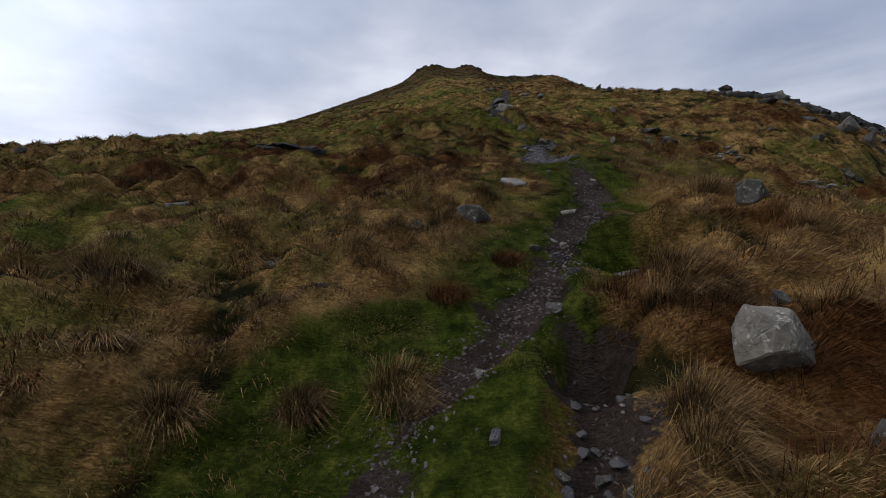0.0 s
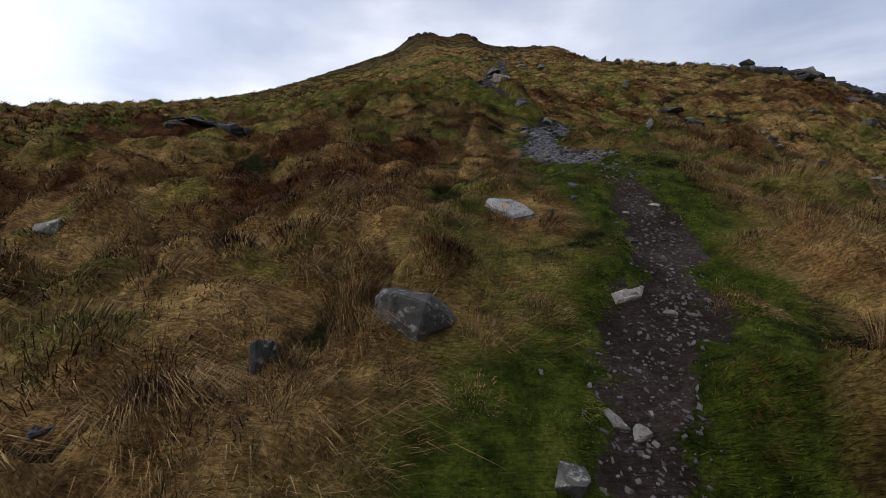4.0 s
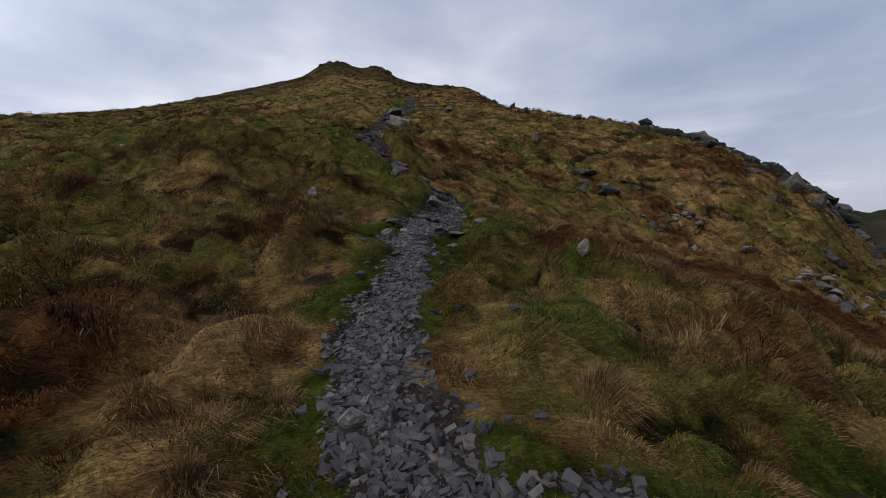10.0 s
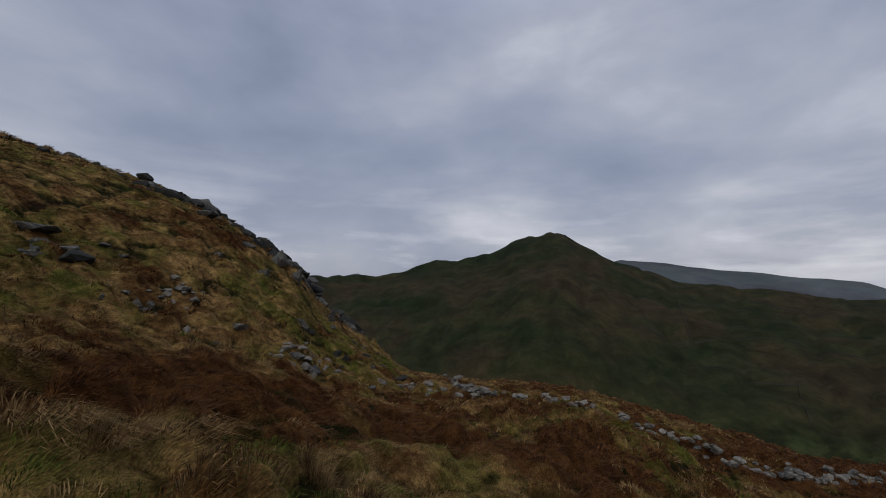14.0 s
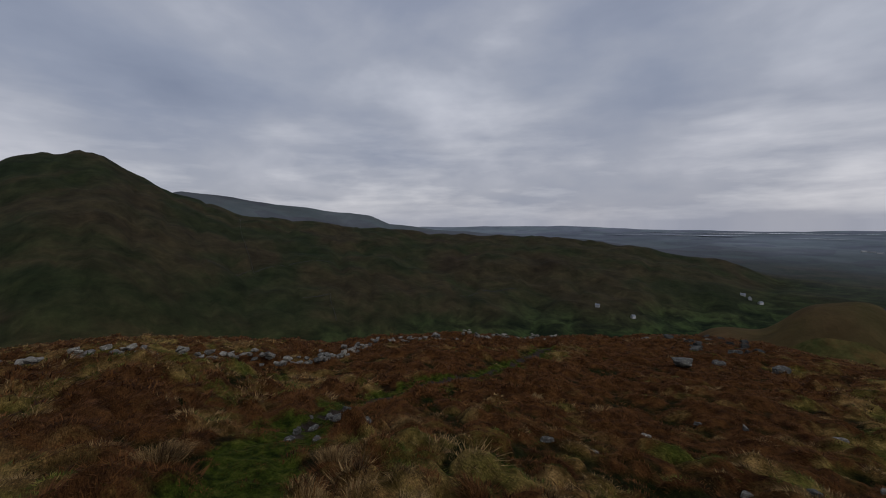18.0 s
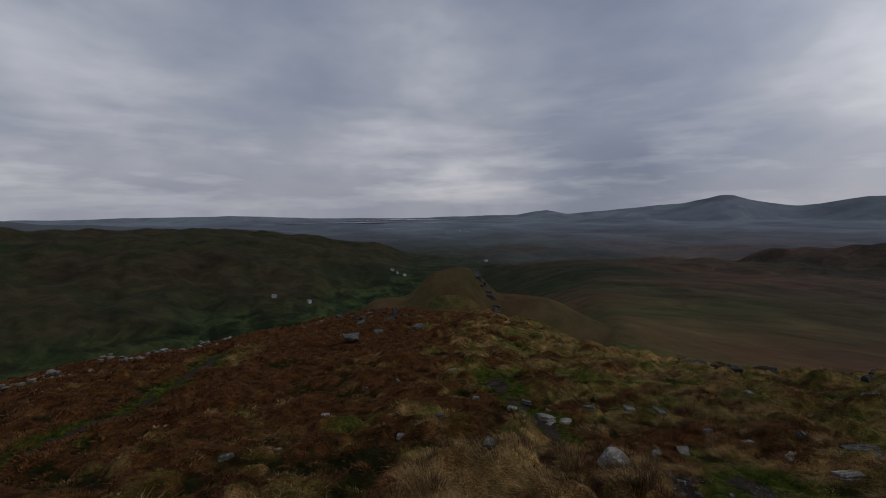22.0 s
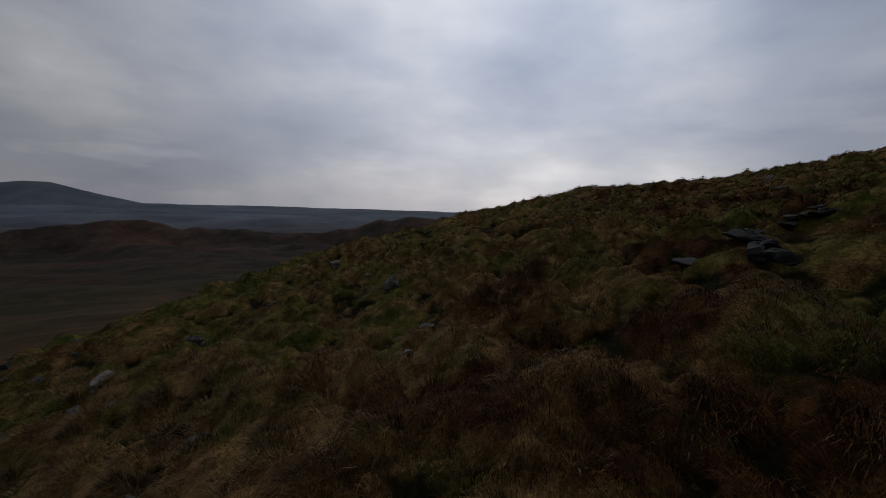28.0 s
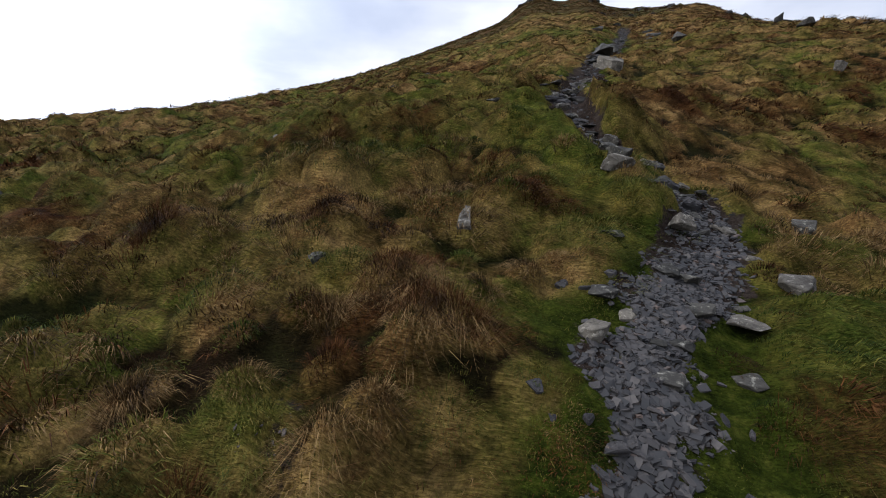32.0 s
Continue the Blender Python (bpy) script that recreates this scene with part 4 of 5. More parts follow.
def put_stone(name, x, y, wide, high, mat, flat, rng, label, group, sunk=0.3, turn=None, tip=0.0, deep=None):
    me = rng.choice((PLATE_SETS if flat else CHIP_SETS)[mat.name])
    ob = new(name, me)
    deep = deep or wide * rng.uniform(0.65, 0.95)
    turn = rng.uniform(0, 6.28) if turn is None else turn
    sunk = sunk + 0.5 if flat and wide > 0.3 else sunk
    spin = Euler((tip * rng.uniform(0.6, 1) + rng.uniform(-0.1, 0.1), rng.uniform(-0.12, 0.12), turn)).to_quaternion()
    q = lean_of(x, y) @ spin if flat else spin
    tall = high if flat else high * 1.15
    around = ground(x + wide * 0.4 * np.array([0, 1, -1, 0, 0]), y + wide * 0.4 * np.array([0, 0, 0, 1, -1]))
    seat = float(around.min() * 0.7 + around.mean() * 0.3) if flat else height(x, y)
    z = seat + (-tall * sunk * 0.42 if flat else tall * (0.42 - sunk))
    ob.matrix_world = Matrix.LocRotScale((x, y, z), q, (wide, deep, tall))
    return tagged(ob, label, "stone", group)


def scatter_table(table, group, seed, slabs=0.75, scale=1.0, pale_share=0.35):
    rng = random.Random(seed)
    for x, y, w, h in table:
        flat = h < (0.42 if slabs < 0.9 else 0.9) * w and rng.random() < slabs
        w, h = w * scale, h * scale
        pale = rng.random() < pale_share and w < 0.9
        mat = PALE if pale else ROCK
        if w < 0.15:
            put_stone("stone", x, y, w * 1.15, h * 0.8, SLATE, True, rng, "small grey slate stone lying on the turf", group)
        elif flat:
            put_stone("stone_slab", x, y, w * 0.9, max(0.05, h * 0.7), mat, True, rng, "pale grey slab half sunk in rough grass" if pale else "dark grey slab half sunk in rough grass", group)
        else:
            put_stone("boulder" if w > 0.5 else "stone", x, y, w * 0.95, h * 1.1, mat, False, rng,
                      "pale lichened boulder set in rough grass" if pale else "dark grey lichened rock set in rough grass", group)


scatter_table(LOWER_STONES + LOWER_STONES_MORE, "stones by the lower path", 3, pale_share=0.15)
scatter_table(UPPER_STONES, "rocks on the upper slope", 4)
scatter_table(PATH_STONES + PATH_STONES_MORE, "stones by the slate path", 5)
scatter_table([(x, y, w * 0.75, h * 0.8) for x, y, w, h in EAST_STONES + EAST_STONES_MORE], "rocks on the eastern slope", 6)
scatter_table(SOUTH_STONES + SOUTH_STONES_MORE, "stones on the southern slope", 7, 0.95, 0.9, 0.5)
scatter_table(WEST_STONES, "stones on the western slope", 8, 0.95, 0.85)

# the large boulder beside the hollow, and the tilted slab beside the path
rng = random.Random(1)
bulk = put_stone("boulder", 1.88, 2.3, 0.52, 0.38, PALE, False, rng, "large pale lichened boulder among straw tussocks", "stones by the lower path", 0.26, 0.6, 0.0, 0.42)
bulk.data = with_material(chip_shape(78, False, 20), PALE)
slab = put_stone("stone_slab", 1.28, 6.6, 0.47, 0.06, STAINED, True, rng, "broad pale grey slab with a tan stain lying on the turf", "stones by the lower path", -1.9, -0.75, 0.0, 0.5)

# pale blocks along the steep path, ledges and dark outcrops of the slope: place, width, height, flat, material, label
for x, y, wide, high, flat, mat, label in (
        (3.06, 14.95, 0.46, 0.36, False, PALE, "pale rounded block beside the steep path"), (2.64, 12.45, 0.25, 0.2, False, PALE, "pale block at the edge of the slate path"),
        (3.58, 14.2, 0.3, 0.24, False, PALE, "pale block at the edge of the slate path"), (4.25, 13.5, 0.3, 0.24, False, PALE, "pale block in short turf beside the path"),
        (1.56, 13.6, 0.42, 0.14, True, PALE, "pale slab beside a straw tussock"), (-1.85, 15.1, 0.32, 0.2, False, PALE, "small pale stone in rough grass"), (1.1, 21.7, 1.0, 0.2, True, PALE, "pale flat slab on the upper slope"),
        (4.2, 26.0, 1.3, 0.5, True, PALE, "pale slab beside the upper path"), (10.1, 20.5, 1.9, 0.5, True, ROCK, "broad grey ledge jutting from the slope"), (10.75, 19.7, 0.9, 0.45, False, CRAG, "dark broken rock under the ledge")):
    put_stone("rock_ledge" if wide > 1.5 else "boulder" if wide > 0.4 else "stone", x, y, wide, high, mat, flat, rng, label, "stones by the slate path" if mat is PALE else "rocks on the upper slope", 0.2, 0.3 if wide > 0.8 else None)


def stone_heap(x, y, spread, count, small, large, mat, label, group, seed):
    rng = random.Random(seed)
    for _ in range(count):
        w = rng.uniform(small, large)
        put_stone("stone", x + rng.gauss(0, spread), y + rng.gauss(0, spread * 0.7), w, w * rng.uniform(0.3, 0.6), mat, rng.random() < 0.5, rng, label, group, 0.2)


for x, y, count in ((-3.9, 11.7, 9), (-4.6, 12.4, 5), (-5.3, 13.5, 7)):
    stone_heap(x, y, 0.3, count, 0.28, 0.6, CRAG, "dark mossy rock of a low outcrop in rough grass", "rocks on the upper slope", 80 + count)
stone_heap(13.8, 14.9, 0.75, 26, 0.18, 0.5, PALE, "pale broken stone of a small scree", "scree on the eastern slope", 61)
stone_heap(12.4, 18.2, 0.6, 14, 0.15, 0.4, PALE, "pale broken stone of a small scree", "scree on the eastern slope", 62)
stone_heap(10.9, 17.8, 0.4, 10, 0.15, 0.35, ROCK, "grey broken stone of a small scree", "scree on the eastern slope", 63)
stone_heap(18.3, 12.8, 0.9, 24, 0.18, 0.5, PALE, "pale broken stone of a small scree", "scree on the eastern slope", 64)
stone_heap(9.6, 4.9, 0.45, 14, 0.12, 0.3, ROCK, "grey stone of a small heap in the grass", "stones on the southern slope", 65)
stone_heap(2.5, -0.9, 0.35, 10, 0.1, 0.3, PALE, "pale stone beside the path", "stones on the southern slope", 66)

# ---- crags along the brow, and the rocky top ----
def crag_rocks(bearings, near, far, count, small, large, group, label, seed, name="crag_rock", sunk=0.3):
    rng = random.Random(seed)
    for _ in range(count):
        az = rng.uniform(*bearings)
        rc = float(smooth_wheel(np.array([az]), BROW, 2)[0])
        r = rc * rng.uniform(near, far)
        x, y = STAND[0] + r * math.sin(radians(az)), STAND[1] + r * math.cos(radians(az))
        w = rng.uniform(small, large)
        put_stone(name, x, y, w, w * rng.uniform(0.3, 0.55), PALE if rng.random() < 0.05 else (CRAG if rng.random() < 0.72 else ROCK), rng.random() < 0.9, rng, label, group, sunk, tip=0.5)


crag_rocks((37, 62), 0.86, 1.0, 170, 0.4, 1.5, "crags on the brow", "grey weathered crag rock on the steep brow", 11)

crag_rocks((30, 46), 0.9, 0.99, 22, 0.5, 1.3, "crags on the brow", "grey weathered crag rock on the steep brow", 12)
crag_rocks((54, 72), 0.5, 1.0, 40, 0.25, 0.8, "crags on the brow", "grey broken rock on the steep grassy brow", 13)
crag_rocks((16, 30), 0.8, 1.0, 22, 0.4, 1.1, "rocks on the upper slope", "dark weathered rock on the upper slope", 14, "hillside_rock")
crag_rocks((-4.6, -1.2), 0.965, 1.0, 14, 1.0, 2.4, "rocks of the summit", "dark rock of the craggy summit", 15, "summit_rock", 0.8)
crag_rocks((1.2, 4.4), 0.965, 1.0, 10, 1.0, 2.2, "rocks of the summit", "dark rock of the craggy summit", 20, "summit_rock", 0.8)
crag_rocks((2, 12), 0.35, 0.95, 34, 0.4, 1.3, "rocks of the upper path", "grey rock beside the stony path up the hill", 16, "path_rock")
crag_rocks((155, 168), 0.72, 0.98, 40, 0.25, 0.8, "rocks of the southern outcrop", "grey lichened rock of a low outcrop", 17, "outcrop_rock")
crag_rocks((-160, -128), 0.85, 1.0, 20, 0.3, 0.8, "stones on the southern slope", "grey rock on the brow of the slope", 18, "outcrop_rock")
put_stone("standing_stone", 16.4, 43.2, 0.6, 1.3, CRAG, False, random.Random(2), "dark pointed rock on the skyline of the brow", "rocks on the upper slope", 0.25)
put_stone("crag_rock", 22.6, 28.3, 1.7, 0.9, ROCK, False, random.Random(5), "dark overhanging crag on the brow", "crags on the brow", 0.35)

# stones and steps along the steeper part of the path
rng = random.Random(23)
for k in range(44):
    i = rng.uniform(9, 19.9)
    (ax, ay), (bx, by) = SLATE_PATH[int(i)], SLATE_PATH[int(i) + 1]
    w = rng.uniform(0.12, 0.3) * (1 + 0.9 * (ay > 17))
    put_stone("step_stone" if k % 3 == 0 else "stone", ax + (bx - ax) * (i % 1) + rng.gauss(0, 0.3), ay + (by - ay) * (i % 1) + rng.gauss(0, 0.2), w, w * (0.22 if k % 3 == 0 else 0.45), PALE if k % 6 == 0 else ROCK, k % 3 == 0, rng,
              "grey stone step trodden into the path" if k % 3 == 0 else "grey stone beside the steep stony path", "stones by the slate path", 0.9 if k % 3 == 0 else 0.3)

# rough stony steps of the upper path, and stones in the hollow
rng = random.Random(24)
for k in range(90):
    i = rng.uniform(12, 18.9)
    (ax, ay), (bx, by) = SLATE_PATH[int(i)], SLATE_PATH[int(i) + 1]
    w = rng.uniform(0.16, 0.5) * (0.8 + 0.4 * (ay > 17))
    put_stone("path_rock", ax + (bx - ax) * (i % 1) + rng.gauss(0, 0.2), ay + (by - ay) * (i % 1) + rng.gauss(0, 0.2), w, w * rng.uniform(0.25, 0.5), (PALE, ROCK, SLATE, CRAG)[k % 4], k % 2 == 0, rng,
              "grey rock of the rough stony steps", "rocks of the upper path", 0.35)
for k in range(26):
    i = rng.uniform(0, 2.4)
    (ax, ay), (bx, by) = HOLLOW[int(i)], HOLLOW[int(i) + 1]
    w = rng.uniform(0.04, 0.12)
    put_stone("stone", ax + (bx - ax) * (i % 1) + rng.gauss(0, 0.1), ay + (by - ay) * (i % 1), w, w * 0.5, (ROCK, SLATE)[k % 2], k % 2 == 0, rng, "small brown-grey stone in an earthy hollow", "stones by the lower path", 0.3)

# crags on the knoll to the south, their shaded face put into the dark colour
rng = random.Random(19)
for k in range(26):
    u = rng.random()
    az, r = (176.2 + 4.6 * u + rng.gauss(0, 0.25), 148 - 18 * u + rng.gauss(0, 2)) if k < 17 else (rng.gauss(165.0, 0.9), rng.gauss(126, 2.5))
    w = rng.uniform(3.5, 6.5)
    put_stone("knoll_crag", STAND[0] + r * math.sin(radians(az)), STAND[1] + r * math.cos(radians(az)), w, w * 0.6, CRAG, False, rng, "crag on the side of a grassy knoll, coloured dark for shade", "crags of the knoll", 0.66)

# ---- the fallen dry-stone wall ----
WALL_LINE = [(24.5, 13.5), (19.5, 11.3), (17.4, 10.4), (16.9, 9.2), (17.6, 7.5), (18.4, 5.6), (18.9, 4.2), (17.7, 3.0), (17.8, 1.7), (20.2, -1.0), (21.5, -3.1), (21.4, -5.3), (20.4, -6.7), (19.6, -11.3), (17.8, -12.4)]
wall = new("dry_stone_wall")
wall.location = (18.0, 5.0, height(18.0, 5.0))
tagged(wall, "tumbled grey dry-stone wall running along the brow", "stone wall")
bpy.context.view_layer.update()
rng = random.Random(21)
for (ax, ay), (bx, by) in zip(WALL_LINE, WALL_LINE[1:]):
    span = math.hypot(bx - ax, by - ay)
    for k in range(int(span / 0.10)):
        t = rng.random()
        if rng.random() < 0.12:
            continue
        x, y = ax + (bx - ax) * t + rng.gauss(0, 0.13), ay + (by - ay) * t + rng.gauss(0, 0.13)
        w = rng.uniform(0.2, 0.44)
        ob = new("wall_stone", rng.choice(CHIP_SETS[(PALE if rng.random() < 0.88 else ROCK).name]))
        ob.matrix_world = Matrix.LocRotScale((x, y, height(x, y) + rng.choice((0.03, 0.09, 0.18, 0.27))), Euler((rng.uniform(-0.3, 0.3), rng.uniform(-0.3, 0.3), rng.uniform(0, 6.28))), (w, w * 0.7, w * rng.uniform(0.4, 0.7)))
        ob.parent = wall
        ob.matrix_parent_inverse = wall.matrix_world.inverted()


# ---- walls and farmhouses far off in the valley ----
FIELD_WALLS = [[(1555, -345), (1340, -300), (1142, -268), (988, -244)], [(1005, -143), (1020, -255), (1040, -366), (1045, -480)], [(845, 262), (983, 264), (1011, 234)], [(832, -286), (833, -352), (710, -312)], [(711, -616), (719, -710), (690, -800)]]
for line in FIELD_WALLS:
    pts = []
    for (ax, ay), (bx, by) in zip(line, line[1:]):
        n = max(2, int(math.hypot(bx - ax, by - ay) / 12))
        pts += [(ax + (bx - ax) * k / n, ay + (by - ay) * k / n) for k in range(n)]
    px, py = np.array(pts).T
    px, py = px + 2.5 * value_noise(px, py, 55, 91), py + 2.5 * value_noise(px, py, 55, 92)
    z = ground(px, py)
    dx, dy = np.gradient(px), np.gradient(py)
    s = np.hypot(dx, dy) + 1e-6
    ox, oy = -dy / s * 0.4, dx / s * 0.4
    n = len(px)
    rows = [np.c_[px + ox * a, py + oy * a, z + h] for a, h in ((-1.0, -2.0), (-0.7, 1.3), (0.7, 1.3), (1.0, -2.0))]
    k = np.arange(n - 1)
    quads = np.concatenate([np.stack([k + r * n, k + 1 + r * n, k + 1 + (r + 1) * n, k + (r + 1) * n], -1) for r in range(3)])
    ob = sheet("field_wall", np.concatenate(rows), quads, [CRAG], np.zeros(len(quads), int))
    tagged(ob, "distant dry-stone field wall on the mountainside", "stone wall", "walls of the far fields")

plaster, pt, pb, _ = material("whitewash")
pb.inputs["Base Color"].default_value = (0.24, 0.235, 0.22, 1)
slates, st, sb, _ = material("roof_slate")
sb.inputs["Base Color"].default_value = (0.07, 0.075, 0.085, 1)


def part(name, bm, mat, parent):
    me = bpy.data.meshes.new(name)
    bm.to_mesh(me)
    bm.free()
    me.materials.append(mat)
    ob = new(name, me)
    ob.parent = parent
    return ob


def farmhouse(x, y, turn, long):
    house = new("farmhouse")
    house.matrix_world = pose(x, y, height(x, y) - 0.6, 0, 0, turn)
    tagged(house, "small whitewashed farmhouse with a slate roof in the valley", "house", "farmhouses in the valley")
    bm = bmesh.new()
    w, h = 3.2, 5.0
    ring = [(-w, 0), (w, 0), (w, h), (0, h + 2.6), (-w, h)]
    ends = [[bm.verts.new((sx * long / 2, yy, zz)) for yy, zz in ring] for sx in (-1, 1)]
    bm.faces.new(ends[0][::-1])
    bm.faces.new(ends[1])
    for k in range(5):
        bm.faces.new((ends[0][k], ends[0][(k + 1) % 5], ends[1][(k + 1) % 5], ends[1][k]))
    part("wall", bm, plaster, house)
    for side in (-1, 1):
        bm = bmesh.new()
        out = bmesh.ops.create_cube(bm, size=1.0)
        bmesh.ops.scale(bm, vec=(long + 0.8, 4.6, 0.25), verts=bm.verts)
        bmesh.ops.rotate(bm, cent=(0, 0, 0), matrix=Matrix.Rotation(-side * 0.682, 3, "X"), verts=bm.verts)
        bmesh.ops.translate(bm, vec=(0, side * 1.75, h + 1.38), verts=bm.verts)
        part("roof", bm, slates, house)
    bm = bmesh.new()
    bmesh.ops.create_cube(bm, size=1.0)
    bmesh.ops.scale(bm, vec=(0.9, 0.9, 1.9), verts=bm.verts)
    bmesh.ops.translate(bm, vec=(long / 2 - 0.8, 0, h + 3.1), verts=bm.verts)
    part("chimney", bm, plaster, house)


for x, y, turn, long in ((484, -812, 20, 9), (409, -820, 70, 8), (310, -1205, 110, 14), (330, -1225, 15, 11), (285, -1190, 60, 10), (51, -1510, 30, 14), (235, -2684, 0, 26), (262, -2700, 50, 22), (205, -2650, 20, 20)):
    farmhouse(x, y, turn, long)
# ---- slate chips and gravel of the paths ----
def chips(name, xs, ys, sizes, mat, label, seed):
    """Many flat split chips in one mesh."""
    rs = np.random.RandomState(seed)
    n = len(xs)
    z = ground(xs, ys)
    base = np.array([(-.5, -.4, 0), (.45, -.5, 0), (.55, .35, 0), (-.4, .5, 0), (-.42, -.34, 1), (.38, -.42, 1), (.46, .3, 1), (-.34, .42, 1)])
    v = base[None] * (1 + rs.uniform(-0.35, 0.35, (n, 8, 3)))
    v = v * np.stack([sizes, sizes * rs.uniform(0.45, 0.9, n), sizes * rs.uniform(0.12, 0.3, n)], -1)[:, None]
    a, tx, ty = rs.uniform(0, 6.28, n), rs.normal(0, 0.22, n), rs.normal(0, 0.22, n) + 0.25
    c, s = np.cos(a)[:, None], np.sin(a)[:, None]
    x, y, h = v[..., 0] * c - v[..., 1] * s, v[..., 0] * s + v[..., 1] * c, v[..., 2]
    h = h + x * tx[:, None] + y * ty[:, None]
    v = np.stack([x + xs[:, None], y + ys[:, None], h + z[:, None] - 0.002], -1).reshape(-1, 3)
    f = np.array([(4, 5, 6, 7), (0, 1, 5, 4), (1, 2, 6, 5), (2, 3, 7, 6), (3, 0, 4, 7)])
    q = (np.arange(n)[:, None, None] * 8 + f[None]).reshape(-1, 4)
    ob = sheet(name, v, q, [mat], np.zeros(len(q), int))
    ob.data.polygons.foreach_set("use_smooth", np.zeros(len(q), bool))
    return tagged(ob, label, "gravel", kind="stuff")


def along(line, n, spread, rs, first=0.0, last=1.0):
    p = np.array(line, float)
    cut = np.r_[0, np.cumsum(np.hypot(*np.diff(p, axis=0).T))]
    s = rs.uniform(first, last, n) * cut[-1]
    x, y = np.interp(s, cut, p[:, 0]), np.interp(s, cut, p[:, 1])
    return x + rs.normal(0, spread, n), y + rs.normal(0, spread, n)


def island_stone(name, stops):
    m, t, bsdf, p = material(name)
    own = t.nodes.new("ShaderNodeNewGeometry").outputs["Random Per Island"]
    fine = noise_tex(t, p, 40.0, 4, 0.6)
    t.links.new(mix(t, 1.0, ramp(t, own, stops), ramp(t, fine, [(0.3, (0.7, 0.7, 0.7)), (0.7, (1.25, 1.25, 1.25))]), "MULTIPLY"), bsdf.inputs["Base Color"])
    bsdf.inputs["Roughness"].default_value = 0.7
    return m


CHIP_STONE = island_stone("slate_chips", [(0.0, (0.00444, 0.00396, 0.00348)), (0.5, (0.0119, 0.0099, 0.0086)), (0.85, (0.0281, 0.0231, 0.0197)), (0.95, (0.0532, 0.0442, 0.0366)), (1.0, (0.0628, 0.0383, 0.0268))])
PEBBLE = island_stone("path_pebbles", [(0.0, (0.0157, 0.01, 0.00772)), (0.7, (0.0337, 0.0232, 0.0186)), (0.97, (0.0561, 0.0422, 0.035)), (1.0, (0.0842, 0.0686, 0.0592))])
rs = np.random.RandomState(5)
x1, y1 = along(SLATE_PATH[:12], 14000, 0.2, rs)
x2, y2 = along(SLATE_PATH[11:], 4200, 0.22, rs)
x4, y4 = along(SLATE_PATH[8:14], 5000, 0.17, rs)
x3, y3 = along(BRANCH_PATH[:5], 900, 0.07, rs)
xs, ys = np.r_[x1, x2, x3, x4], np.r_[y1, y2, y3, y4]
keep = (bare(xs, ys) > rs.uniform(0.15, 0.6, len(xs)))
xs, ys = xs[keep], ys[keep]
chips("slate_chips", xs, ys, (0.010 + 0.065 * rs.uniform(0, 1, len(xs)) ** 4) * np.clip(ys / 13, 1, 2.2), CHIP_STONE, "grey slate chips covering the path", 6)
x1, y1 = along(LOWER_PATH, 4600, 0.12, rs)
x2, y2 = along(HOLLOW, 380, 0.13, rs)
px, py = np.repeat([c[0] for c in BARE_PATCHES], 45), np.repeat([c[1] for c in BARE_PATCHES], 45)
x2, y2 = np.r_[x2, px + rs.normal(0, 0.08, len(px))], np.r_[y2, py + rs.normal(0, 0.08, len(px))]
sx, sy = along(SOUTH_PATH, 400, 0.15, rs)
x2, y2 = np.r_[x2, sx], np.r_[y2, sy]
chips("path_pebbles", np.r_[x1, x2], np.r_[y1, y2], (0.006 + 0.026 * rs.uniform(0, 1, len(x1) + len(x2)) ** 3), PEBBLE, "brown and grey pebbles trodden into the path", 7)
rng = random.Random(31)
for k in range(150):
    x, y = along(SLATE_PATH[:11], 1, 0.2, rs)
    put_stone("slate_piece", float(x[0]), float(y[0]), rng.uniform(0.05, 0.13), rng.uniform(0.012, 0.035), SLATE, True, rng, "loose grey slate piece lying on the path", "slates on the path", 0.1, tip=0.25)
for k in range(10):
    x, y = along(LOWER_PATH, 1, 0.1, rs)
    put_stone("slate_piece", float(x[0]), float(y[0]), rng.uniform(0.06, 0.13), rng.uniform(0.015, 0.04), PALE, True, rng, "flat stone trodden into the earth path", "slates on the path", 0.2)


